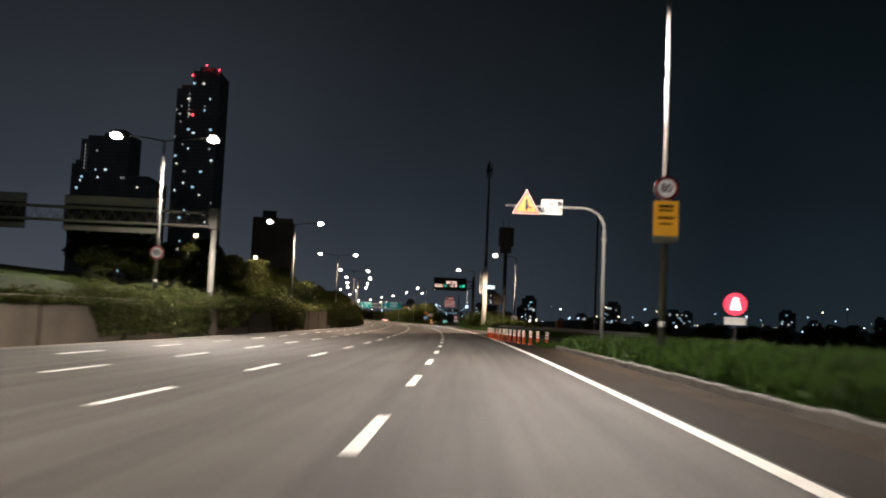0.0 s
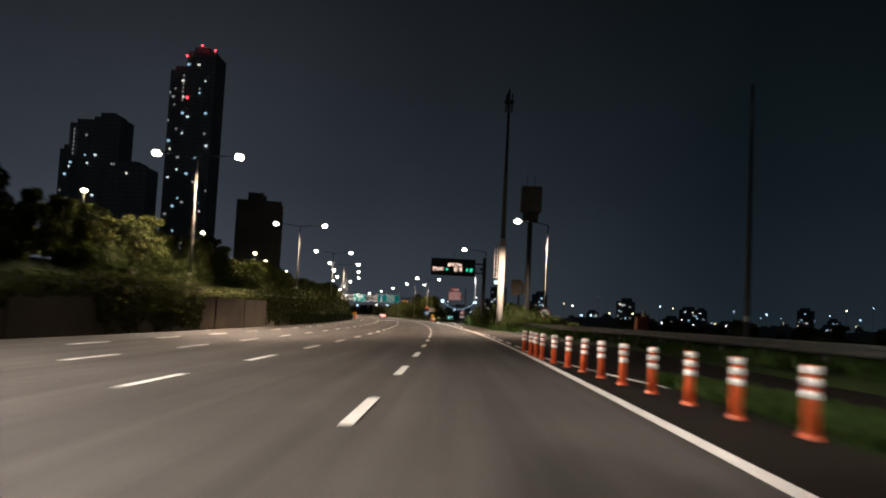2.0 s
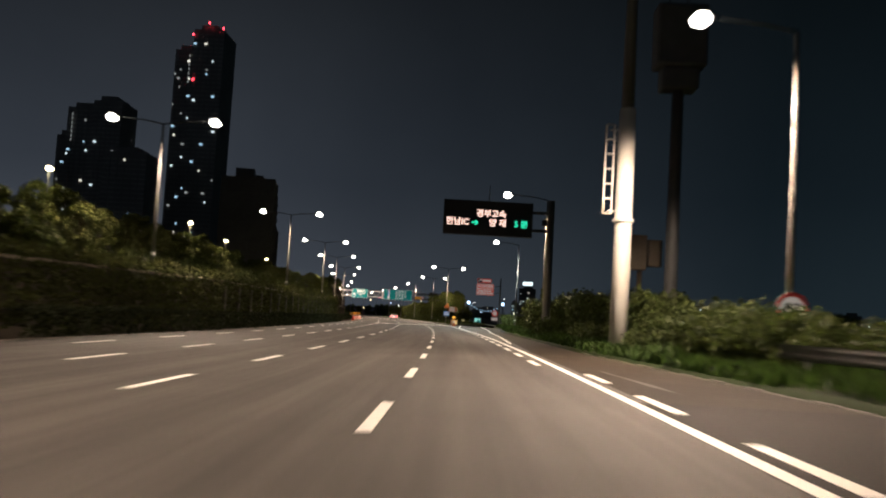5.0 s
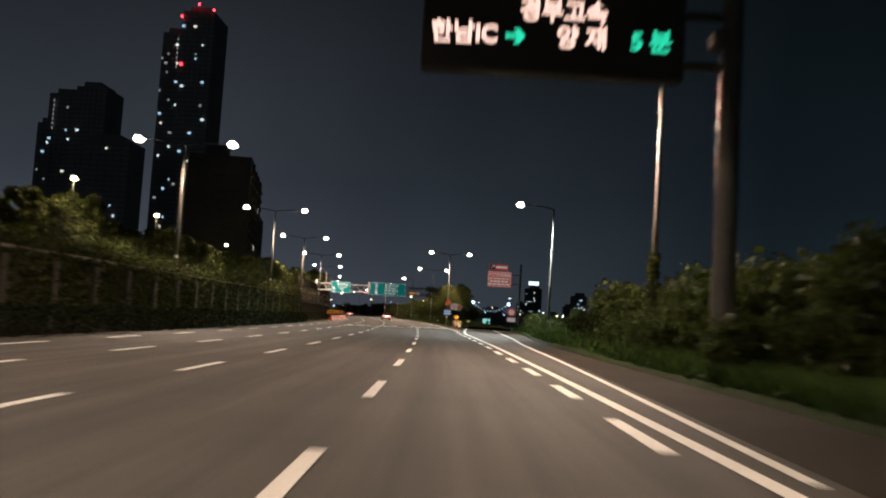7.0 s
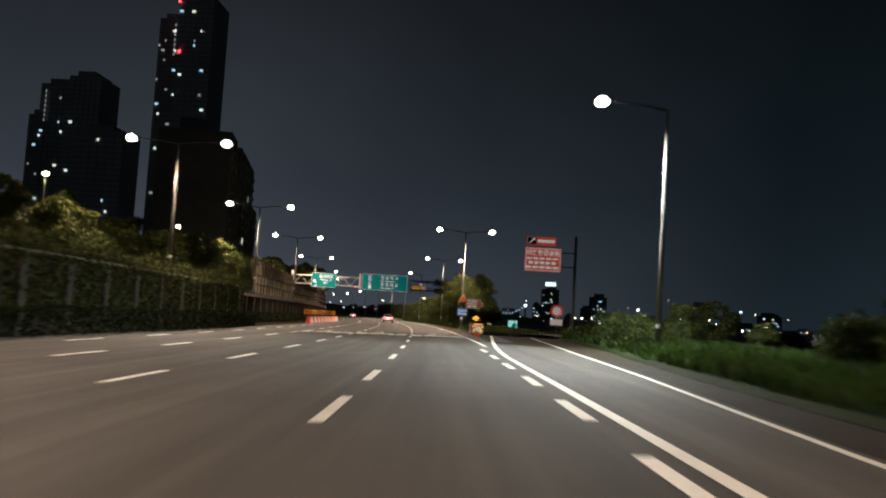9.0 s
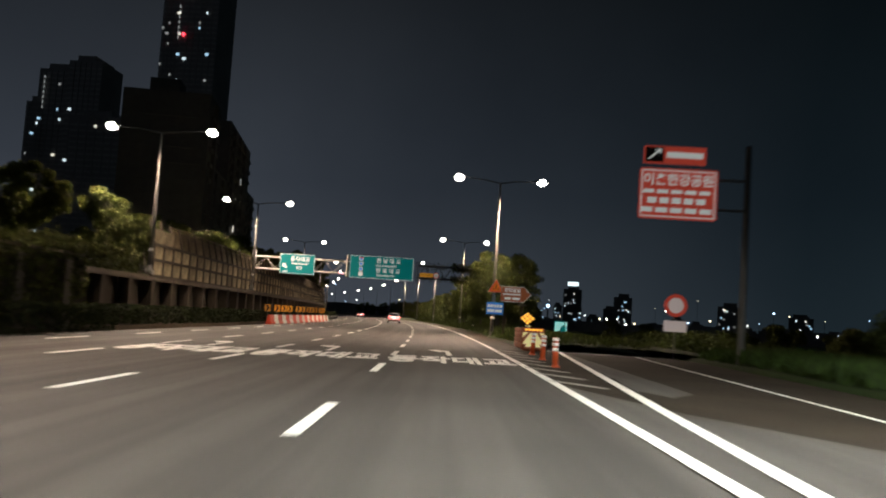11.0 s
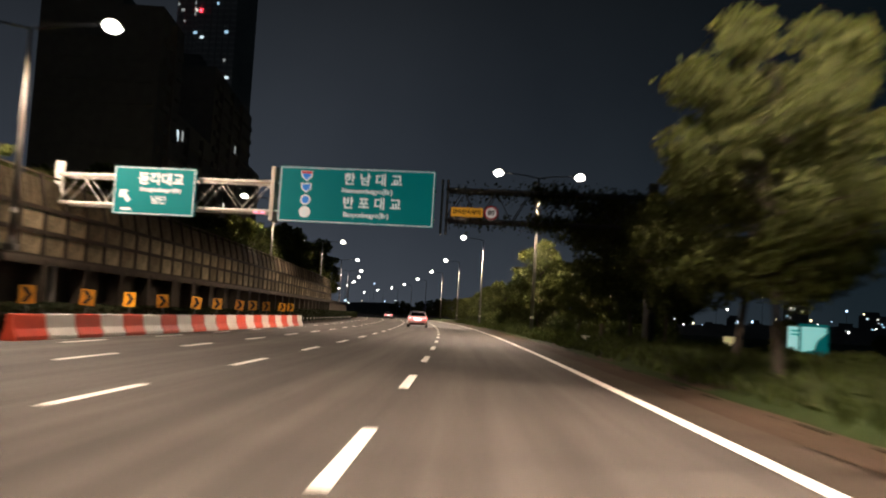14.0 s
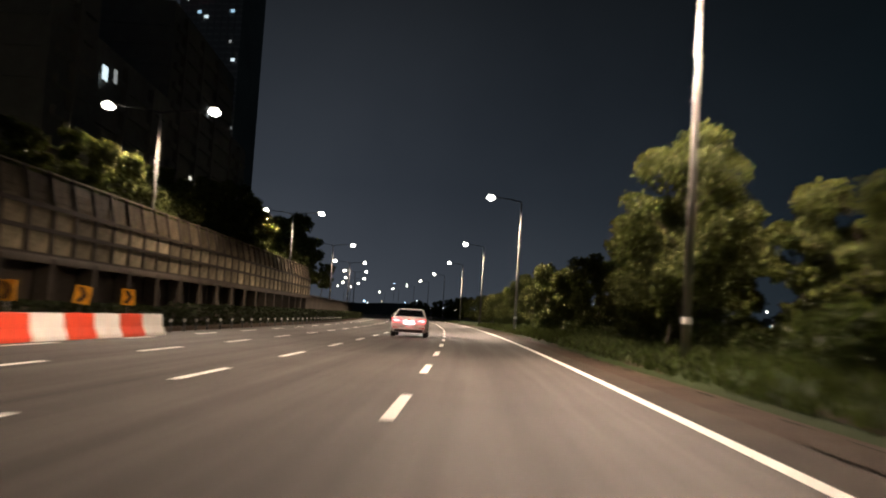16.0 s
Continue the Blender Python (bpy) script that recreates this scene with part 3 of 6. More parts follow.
# ---- retaining wall on the other side, terrace, noise barrier ----
def build_left():
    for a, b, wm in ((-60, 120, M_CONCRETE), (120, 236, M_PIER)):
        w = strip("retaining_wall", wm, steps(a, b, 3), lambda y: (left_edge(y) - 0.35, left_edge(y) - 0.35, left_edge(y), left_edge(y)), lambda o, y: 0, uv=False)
        me = w.data
        k = 0
        for y in steps(a, b, 3):
            t = wall_top(y)
            for i, z in enumerate((t - 0.5, t, t, -0.6)):
                me.vertices[k].co.z = z
                k += 1
        for p in me.polygons:
            p.use_smooth = False
        tagged(w, "concrete retaining wall hung with ivy", "wall", kind="structure")
        # joints between wall sections: thin recessed ribs
        for y in (steps(a + 6, b - 4, 9) if a < 100 else ()):
            o = left_edge(y)
            part("wall_rib", boxed(-0.02, 0.05, -0.06, 0.06, -0.5, wall_top(y) - 0.02, 0.015), M_PIER, w, m=pose(xc(y) + o, y, 0, 0, 0, turn(y)))
        for y in (steps(152, 234, 4.1) if a > 100 else ()):
            part("pilaster", boxed(-0.05, 0.22, -0.28, 0.28, -0.5, wall_top(y) - 0.25, 0.03), M_PILASTER, w, m=pose(xc(y) + left_edge(y), y, 0, 0, 0, turn(y)))
        for i, y in enumerate(steps(a, b - 3, 3)):
            if y > -10:
                o = left_edge(y + 1.5) - 0.17
                part("coping_stone", boxed(-0.26, 0.26, 0.02, 2.98, -0.02, 0.1, 0.02), M_CONCRETE, w, m=pose(xc(y) + left_edge(y) - 0.17, y, wall_top(y + 1.5), 0, 0, turn(y + 1.5) - math.degrees(math.atan((left_edge(y + 3) - left_edge(y)) / 3))))
    t = strip("terrace", M_GROUND, steps(-60, 700, 6), lambda y: [left_edge(y) - d for d in (45, 30, 18, 10, 5, 2.5, 0.3)] if y < 236 else [-15.2 - d for d in (44, 30, 18, 10, 5, 2.5, 0.1)],
              lambda o, y: (wall_top(y) if y < 236 else 2.7) - 0.15 + min(3.5, max(0, (-o - 15)) * 0.11) + 0.15 * noise.noise((o * 0.2, y * 0.1, 1)), uv=False)
    tagged(t, "raised grassy terrace above the wall", "terrace", kind="structure")
    # noise barrier: piers, two rows of light panels, a dark row leaning over
    nb = empty("noise_barrier", pose(0, 0, 0))
    tagged(nb, "tall noise barrier of beige panels on dark concrete piers", "noise barrier", kind="structure")
    pitch = 2.0
    pm = bpy.data.meshes.new("barrier_panel")
    bm = boxed(0.06, pitch - 0.06, -0.04, 0.04, 0.03, 0.87, 0.015)
    bm.to_mesh(pm)
    bm.free()
    pm.materials.append(M_PANEL)
    dm = bpy.data.meshes.new("mesh_panel")
    bm = boxed(0.0, pitch, -0.03, 0.03, 1.34, 1.4)
    for k in range(1, 4):
        box(bm, pitch * k / 4 - 0.012, pitch * k / 4 + 0.012, -0.015, 0.015, 0.0, 1.35)
    for k in range(1, 5):
        box(bm, 0.0, pitch, -0.01, 0.01, 0.27 * k - 0.01, 0.27 * k + 0.01)
    box(bm, 0.05, pitch - 0.05, 0.03, 0.05, 0.0, 1.2)
    bm.to_mesh(dm)
    bm.free()
    dm.materials.append(M_DARKPANEL)
    post = bpy.data.meshes.new("barrier_post")
    bm = boxed(-0.12, 0.12, -0.11, 0.10, 2.26, 4.31, 0.015)
    for z in (2.38, 3.30, 4.18):
        box(bm, 0, pitch, -0.10, -0.05, z, z + 0.17)
    box(bm, -0.06, 0.06, -0.08, 0.06, 0, 1.45, 0.01, pose(0, 0, 4.26, -12, 0, 0))
    bm.to_mesh(post)
    bm.free()
    post.materials.append(M_BARRIERFRAME)
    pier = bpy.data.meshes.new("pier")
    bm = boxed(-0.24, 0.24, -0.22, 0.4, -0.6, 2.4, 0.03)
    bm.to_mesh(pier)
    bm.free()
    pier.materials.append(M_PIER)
    y = 238.0
    i = 0
    while y < 384:
        m = pose(xc(y) - 15.0, y, 0, 0, 0, turn(y + 1) + 90)
        for r in range(0 if y < 248.3 else 3 if y < 253.5 else 2):
            shared("barrier_panel", pm, nb, m @ pose(0, 0, 2.48 + r * 0.9))
        if y > 253.5:
            shared("mesh_panel", dm, nb, m @ pose(0, 0.0, 4.28, -12, 0, 0))
        if y > 248.3:
            shared("barrier_post", post, nb, m)
        if i % 2 == 0:
            shared("pier", pier, nb, m)
        y += pitch * math.cos(radians(turn(y)))
        i += 1
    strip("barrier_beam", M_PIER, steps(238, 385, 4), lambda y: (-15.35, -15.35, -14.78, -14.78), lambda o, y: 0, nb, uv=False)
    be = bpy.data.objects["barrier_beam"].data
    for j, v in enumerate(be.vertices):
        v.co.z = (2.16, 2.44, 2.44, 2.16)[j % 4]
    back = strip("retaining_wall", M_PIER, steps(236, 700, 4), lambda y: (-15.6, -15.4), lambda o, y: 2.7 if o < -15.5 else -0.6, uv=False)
    tagged(back, "dark concrete wall behind the piers", "wall", kind="structure")
    low = strip("hedge_bed", M_EARTH, steps(236, 700, 4), lambda y: (-15.5, -14, left_edge(y) - 0.1, left_edge(y), left_edge(y) + 0.02), lambda o, y: zr(o) + (0.22 if o < left_edge(y) - 0.02 else (0.2 if o < left_edge(y) + 0.01 else -0.05)), uv=False)
    tagged(low, "raised soil bed with a kerb along the road", "bed", kind="structure")


build_left()

# ---- street lamps ----
def lamp_head(parent, side, reach, z, mat):
    """A cobra-head luminaire at the end of an arm; side -1 or 1."""
    x = side * reach
    bm = bmesh.new()
    tube(bm, [(0, 0, z - 0.25), (side * reach * 0.35, 0, z - 0.08), (side * (reach - 0.5), 0, z)], 0.045, 0.035, 8)
    part("arm", bm, M_DARKSTEEL, parent, smooth=True)
    bm = bmesh.new()
    bmesh.ops.create_uvsphere(bm, u_segments=14, v_segments=8, radius=1, matrix=Matrix.Translation((x, 0, z + 0.03)) @ Matrix.Diagonal((0.48, 0.2, 0.11, 1)))
    for v in bm.verts:
        if v.co.z < z:
            v.co.z = z
    head = part("lamp_head", bm, M_DARKSTEEL, parent, smooth=True)
    bm = bmesh.new()
    bmesh.ops.create_uvsphere(bm, u_segments=16, v_segments=8, radius=1, matrix=Matrix.Translation((x + side * 0.06, 0, z - 0.03)) @ Matrix.Diagonal((0.33, 0.27, 0.22, 1)))
    lens = part("lens", bm, mat, head, "bright glowing glass bowl", smooth=True)
    return lens


def street_lamp(off, y, base, top, heads, lit=True, label="", light=True, arm=2.6, boxes=True, colour=LAMP_COLOUR, power=1.0, far_power=0.0):
    lamp = empty("street_lamp", pose(xc(y) + off, y, base, 0, 0, turn(y)))
    h = top - base
    bm = bmesh.new()
    tube(bm, [(0, 0, 0), (0, 0, h * 0.5), (0, 0, h)], 0.115, 0.06, 12)
    part("pole", bm, M_STEEL, lamp, smooth=True)
    bm = boxed(-0.2, 0.2, -0.2, 0.2, -0.3, -0.06, 0.02)
    tube(bm, [(0, 0, -0.1), (0, 0, 0.2)], 0.15, 0.125, 12)
    part("base_plate", bm, M_STEEL, lamp)
    if boxes:
        part("sticker_band", tube(bmesh.new(), [(0, 0, 1.0), (0, 0, 1.16)], 0.119, 0.118, 12), M_WHITE, lamp)
    for s in heads:
        lens = lamp_head(lamp, s, arm, h + 0.28, M_LAMP if lit else M_STEEL)
        if lit and light:
            ld = bpy.data.lights.new("street_light", "SPOT")
            ld.energy, ld.color, ld.spot_size, ld.spot_blend, ld.shadow_soft_size = LAMP_WATTS * (power if s > 0 or not far_power else far_power), colour, radians(160), 0.45, 0.25
            lo = new("street_light", ld)
            lo.parent = lamp
            lo.matrix_basis = pose(s * arm, 0, h - 0.42)
    tagged(lamp, label or ("tall grey steel street lamp with two glowing heads" if len(heads) == 2 else "tall grey steel street lamp with one glowing head"), "street lamp", "street lamps")
    return lamp


# The lamp at y 6 stays out of view, added to light the start.
for off, y, top in ((-16.4, 6.0, 10.8), (-16.4, 51.5, 10.75), (-16.3, 99.0, 11.0), (-15.3, 143.0, 10.75), (-14.6, 184.4, 10.5), (-14.4, 218.4, 10.5), (-14.7, 248.7, 10.4), (-14.5, 278.5, 10.15), (-15.7, 330.3, 10.85),
                    (-15.7, 373.3, 10.4), (-15.3, 411.0, 10.2), (-15.3, 455.0, 10.2)):
    street_lamp(off, y, (wall_top(y) if y < 236 else 2.7) + 0.1, top, (-1, 1), arm=2.75, power=ramp(y, 0, 1.25, 51, 1.6, 100, 1.6, 143, 0.45, 184, 0.32, 235, 0.27, 290, 0.24, 330, 0.45, 500, 0.5), far_power=ramp(y, 0, 0.4, 60, 0.3, 100, 0.12, 143, 0.4, 184, 0.5, 260, 0.6, 330, 0.5), colour=(1.0, 0.87, 0.75) if y < 60 else LAMP_COLOUR)
for y in (500.0, 545.0, 590.0, 640.0):
    street_lamp(-15.3, y, 2.8, 10.5, (-1, 1), light=False)
P0 = street_lamp(6.75, 26.4, 0.25, 11.6, (-1,), arm=2.5, power=1.4, colour=(1.0, 0.89, 0.79))
def bare_pole():
    t = empty("steel_pole", at(12.3, 73.0, -0.3))
    part("pole", tube(bmesh.new(), [(0, 0, -0.5), (0, 0, 5), (0, 0, 10.9)], 0.13, 0.07, 12), M_STEEL, t, smooth=True)
    part("sticker_band", tube(bmesh.new(), [(0, 0, 1.75), (0, 0, 1.95)], 0.128, 0.126, 12), M_WHITE, t)
    part("base_plate", boxed(-0.22, 0.22, -0.22, 0.22, -0.5, -0.2, 0.02), M_STEEL, t)
    tagged(t, "bare grey steel pole behind the guard rail", "pole")


bare_pole()
street_lamp(10.4, 121.0, 0.0, 10.0, (-1,), arm=2.75, power=1.4)
P158 = street_lamp(7.9, 161.0, 0.25, 10.15, (-1,), arm=2.9, power=0.7, label="tall grey street lamp with ivy climbing its pole")
g = np.random.default_rng(61)
zs = g.uniform(0, 3.4, 900)
an = g.uniform(0, 6.283, 900)
rr = 0.13 + np.abs(g.normal(0, 0.07, 900)) * (1.3 - zs / 4)
tagged(leaves("ivy", np.stack([rr * np.cos(an), rr * np.sin(an), zs], 1), 0.1, M_IVY, P158, 61, "dark ivy climbing the pole"), kind="stuff")
street_lamp(10.5, 204.2, 0.3, 10.4, (-1,), arm=2.7, colour=(0.97, 1.0, 0.92), power=1.25)
# Unseen lamp behind the start, added to brighten the first stretch of road.
street_lamp(6.6, -24.0, 0.25, 11.4, (-1,), arm=2.5, power=1.0, colour=(1.0, 0.89, 0.79))
P12 = street_lamp(5.1, 257.6, 0.3, 9.95, (-1, 1), arm=2.6, power=0.75, far_power=0.55)
street_lamp(5.95, 307.5, 0.3, 10.2, (-1, 1), arm=2.55, power=0.38, far_power=1.0)
for y in (354.4, 399.0, 440.0):
    street_lamp(5.4, y, 0.3, 10.1, (-1,), arm=2.3, power=1.5)
for y in (485.0, 530.0, 575.0, 625.0, 680.0):
    street_lamp(5.4, y, 0.3, 10.1, (-1,), arm=2.3, light=False)


# ---- road signs ----
def speed_sign(name, parent, x, y, z, r=0.42):
    s = part(name, plate(bmesh.new(), disc(r, 32, x, z), y, y + 0.03), M_RETRODISC, parent, "round white speed sign with a red rim")
    bm = bmesh.new()
    a = [bm.verts.new((px, y - 0.006, pz)) for px, pz in disc(r, 32, x, z)]
    b = [bm.verts.new((px, y - 0.006, pz)) for px, pz in disc(r * 0.74, 32, x, z)]
    for i in range(32):
        bm.faces.new((a[i], b[i], b[(i + 1) % 32], a[(i + 1) % 32]))
    part("red_rim", bm, M_RED, s)
    lettering("number", "80", r * 0.95, M_BLACK, s, x, z, y - 0.008, bold=0.006)
    return s


def triangle_sign(name, parent, x, y, z, w=1.1):
    h = w * 0.87
    s = part(name, plate(bmesh.new(), [(x - w / 2, z), (x + w / 2, z), (x, z + h)], y, y + 0.03), M_WHITE, parent, "triangular warning sign with a red border")

    def tri(k):
        c = z + h / 3
        return [(x + (px - x) * k, c + (pz - c) * k) for px, pz in ((x - w / 2, z), (x + w / 2, z), (x, z + h))]
    part("red_border", plate(bmesh.new(), tri(0.94), y - 0.006, y - 0.001), M_RETRORED, s)
    part("yellow_field", plate(bmesh.new(), tri(0.70), y - 0.012, y - 0.007), M_RETROAMBER, s)
    return s, h


# overhead lane-merge warning on a bent pole
def merge_sign():
    t = empty("warning_sign", at(6.4, 35.3, 0.1))
    bm = bmesh.new()
    arc = [(-0.85 + 0.85 * math.cos(a), 0, 4.75 + 0.85 * math.sin(a)) for a in [math.pi / 2 * i / 8 for i in range(9)]]
    tube(bm, [(0, 0, -0.3), (0, 0, 2.4), (0, 0, 4.6)] + arc + [(-2.6, 0, 5.6), (-3.9, 0, 5.6)], 0.075, 0.045, 10)
    part("bent_pole", bm, M_STEEL, t, smooth=True)
    part("collar", tube(bmesh.new(), [(0, 0, 4.35), (0, 0, 4.45)], 0.12, 0.12, 12), M_STEEL, t)
    s, h = triangle_sign("triangle_plate", t, -3.1, -0.1, 5.28, 1.12)
    part("arrow_symbol", plate(bmesh.new(), [(-3.15, 5.43), (-3.03, 5.43), (-3.03, 5.55), (-2.9, 5.46), (-2.86, 5.52), (-3.02, 5.64), (-3.04, 5.82), (-3.09, 5.9), (-3.14, 5.82)], -0.119, -0.113), M_BLACK, s)
    w = part("white_plate", plate(bmesh.new(), rounded(-2.52, -1.68, 5.3, 5.88, 0.02), -0.1, -0.07), M_WHITE, t, "white plate with two lines of dark writing")
    lettering("writing", "속 도 를", 0.25, M_BLACK, w, -2.1, 5.72, -0.106, bold=0.008)
    lettering("writing", "줄이시오", 0.24, M_BLACK, w, -2.1, 5.45, -0.106, bold=0.008)
    tagged(t, "orange triangular merge warning on a bent grey pole", "road sign")


merge_sign()


def lamp_plate():
    t = empty("camera_notice", at(6.75, 26.4, 0.25) @ pose(0, -0.16, 0))
    speed_sign("speed_plate", t, 0.0, 0, 4.95, 0.36)
    p = part("yellow_board", plate(bmesh.new(), rounded(-0.36, 0.36, 3.55, 4.58, 0.03), 0, 0.03), M_RETROYELLOW, t)
    part("white_foot", plate(bmesh.new(), rounded(-0.36, 0.36, 3.34, 3.545, 0.02), 0, 0.03), M_WHITE, t)
    for z, w, h in ((4.42, 0.22, 0.08), (4.3, 0.2, 0.06), (4.08, 0.24, 0.07), (3.9, 0.2, 0.05)):
        part("writing_bar", plate(bmesh.new(), [(-w, z - h / 2), (w, z - h / 2), (w, z + h / 2), (-w, z + h / 2)], -0.006, -0.001), M_BLACK if z > 4.2 else M_BROWN, p)
    for z in (3.6, 4.5, 4.95):
        part("bracket", boxed(-0.05, 0.05, 0.03, 0.2, z - 0.03, z + 0.03), M_STEEL, t)
    tagged(t, "yellow notice board and round speed sign strapped to a lamp pole", "road sign")


lamp_plate()


def led_round_sign(off, y, z):
    t = empty("round_sign", at(off, y, 0))
    part("post", tube(bmesh.new(), [(0, 0.05, -1.2), (0, 0.05, z)], 0.035, 0.035, 8), M_STEEL, t)
    d = part("disc", plate(bmesh.new(), disc(0.5, 32, 0, z), -0.03, 0.03), glow("lit_red_face", (0.9, 0.05, 0.10), 0.9), t, "lit red disc with a white bell-shaped mark")
    part("symbol", plate(bmesh.new(), [(-0.24, z - 0.26), (0.24, z - 0.26), (0.18, z + 0.02), (0.12, z + 0.28), (-0.08, z + 0.3), (-0.16, z + 0.05)], -0.042, -0.034), glow("lit_white_face", (1, 0.95, 0.95), 1.6), d)
    part("white_plate", plate(bmesh.new(), rounded(-0.47, 0.47, z - 0.92, z - 0.58, 0.02), -0.02, 0.02), M_WHITE, t)
    tagged(t, "red round sign with a white mark over a white plate", "road sign")


led_round_sign(13.05, 40.0, 2.35)
t = empty("round_sign", at(11.75, 240.2, -1.2))
part("post", tube(bmesh.new(), [(0, 0.06, -1.0), (0, 0.06, 4.0)], 0.04, 0.04, 8), M_STEEL, t)
d = part("disc", plate(bmesh.new(), disc(0.5, 32, 0, 3.45), -0.02, 0.02), M_RETRORED, t)
part("inner_disc", plate(bmesh.new(), disc(0.34, 28, 0, 3.45), -0.03, -0.022), M_RETRODISC, d)
part("white_plate", plate(bmesh.new(), rounded(-0.5, 0.5, 2.3, 2.78, 0.02), -0.02, 0.02), M_RETRODISC, t)
tagged(t, "round red and white sign on a post by the slip road", "road sign")
t = empty("speed_sign", at(10.4, 121.0, 0.0) @ pose(0, -0.2, 0))
speed_sign("disc", t, 0, 0, 1.85, 0.48)
part("bracket", boxed(-0.05, 0.05, 0.03, 0.2, 1.8, 1.9), M_STEEL, t)
tagged(t, "round white speed sign with red rim on a lamp pole", "road sign")
t = empty("speed_sign", at(-16.4, 51.5, 2.0) @ pose(0, -0.2, 0))
speed_sign("disc", t, 0.05, 0, 2.85, 0.42)
part("bracket", boxed(-0.05, 0.05, 0.03, 0.2, 2.8, 2.9), M_STEEL, t)
tagged(t, "round white speed sign with red rim on a lamp pole", "road sign")


# brown riverside-park panel on its mast
def brown_panel():
    t = empty("park_sign", pose(xc(230.3), 230.3, -0.40))
    x0, x1 = 1.44 - xc(230.3), 4.0 - xc(230.3)
    part("mast", tube(bmesh.new(), [(x1 + 1.0, 0.15, -0.8), (x1 + 1.0, 0.15, 7.9)], 0.13, 0.10, 12), M_STEEL, t, smooth=True)
    for z in (5.7, 6.7):
        part("bracket_arm", boxed(x0 + 0.3, x1 + 1.0, 0.06, 0.12, z - 0.04, z + 0.04), M_STEEL, t)
    p = part("panel", plate(bmesh.new(), rounded(x0, x1, 5.3, 7.0, 0.08), 0, 0.05), M_RETRORED, t, "red-brown panel with white border and writing, glow added for headlight return")
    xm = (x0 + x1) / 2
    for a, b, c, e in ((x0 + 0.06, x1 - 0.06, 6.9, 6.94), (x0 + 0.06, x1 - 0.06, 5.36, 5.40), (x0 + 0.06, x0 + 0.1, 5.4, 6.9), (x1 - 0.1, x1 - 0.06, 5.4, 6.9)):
        part("border", boxed(a, b, -0.01, -0.002, c, e), M_RETROWHITE, p)
    lettering("writing", "이촌한강공원", 0.42, M_RETROWHITE, p, xm, 6.6, -0.008, bold=0.01)
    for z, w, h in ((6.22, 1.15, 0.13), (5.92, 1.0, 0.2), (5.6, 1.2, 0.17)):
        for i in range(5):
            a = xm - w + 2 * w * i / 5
            part("writing_bar", boxed(a, a + 2 * w / 5 - 0.1, -0.01, -0.002, z - h / 2, z + h / 2), M_RETROWHITE, p)
    q = part("top_panel", plate(bmesh.new(), rounded(x0 + 0.1, x0 + 2.15, 7.15, 7.75, 0.05), 0, 0.05), M_RETRORED, t)
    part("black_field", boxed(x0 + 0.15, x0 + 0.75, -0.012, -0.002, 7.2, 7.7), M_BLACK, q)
    part("arrow", plate(bmesh.new(), [(x0 + 0.22, 7.3), (x0 + 0.3, 7.28), (x0 + 0.6, 7.55), (x0 + 0.66, 7.45), (x0 + 0.68, 7.66), (x0 + 0.46, 7.64), (x0 + 0.54, 7.58)], -0.02, -0.013), M_RETROWHITE, q)
    part("writing_bar", boxed(x0 + 0.85, x0 + 2.05, -0.012, -0.002, 7.36, 7.56), M_RETROWHITE, q)
    tagged(t, "red-brown riverside park sign board on a tall mast", "road sign")


brown_panel()


def arrow_board():
    t = empty("arrow_sign", pose(-3.2, 251.4, 0.13, 0, 0, turn(251) * 0.5))
    part("panel", plate(bmesh.new(), [(0, 2.18), (1.32, 2.18), (1.72, 2.62), (1.32, 3.05), (0, 3.05)], 0.012, 0.045), M_PIER, t, "arrow panel with a dark back")
    part("white_edge", plate(bmesh.new(), [(0, 2.18), (1.32, 2.18), (1.72, 2.62), (1.32, 3.05), (0, 3.05)], 0.0, 0.011), M_RETROWHITE, t)
    f = part("brown_field", plate(bmesh.new(), [(0.004, 2.20), (1.314, 2.20), (1.70, 2.62), (1.314, 3.03), (0.004, 3.03)], -0.01, -0.002), M_RETROBROWN, t)
    lettering("writing", "한강공원", 0.25, M_RETROWHITE, f, 0.66, 2.82, -0.016, bold=0.006)
    for x, z, w, h in ((0.62, 2.6, 0.5, 0.07), (0.4, 2.37, 0.17, 0.13), (0.88, 2.37, 0.2, 0.13)):
        part("writing_bar", boxed(x - w, x + w, -0.016, -0.011, z - h / 2, z + h / 2), M_RETROWHITE, f)
    for x in (0.25, 1.25):
        part("post", boxed(x - 0.06, x + 0.06, 0.05, 0.15, -0.4, 3.0 if x < 1 else 2.0, 0.01), M_PIER, t)
    part("cap_lamp", boxed(1.0, 1.5, -0.1, 0.3, 1.98, 2.08, 0.03), M_STEEL, t)
    tagged(t, "brown arrow-shaped direction sign on two posts", "road sign")


arrow_board()
t = empty("warning_sign", at(5.1, 257.6, 0.3) @ pose(0, -0.16, 0))
tp, th = triangle_sign("triangle_plate", t, 0.1, 0, 2.6, 0.98)
part("symbol", plate(bmesh.new(), [(0.07, 2.82), (0.13, 2.82), (0.15, 3.08), (0.05, 3.08)], -0.019, -0.013), M_BROWN, tp)
for dx in (-0.13, 0.19):
    part("symbol", boxed(0.07 + dx - 0.05, 0.07 + dx + 0.05, -0.019, -0.013, 2.76, 2.84), M_BROWN, tp)
b = part("blue_plate", plate(bmesh.new(), rounded(-0.42, 0.66, 1.2, 1.95, 0.03), 0, 0.03), M_BLUE, t, "blue plate with white writing")
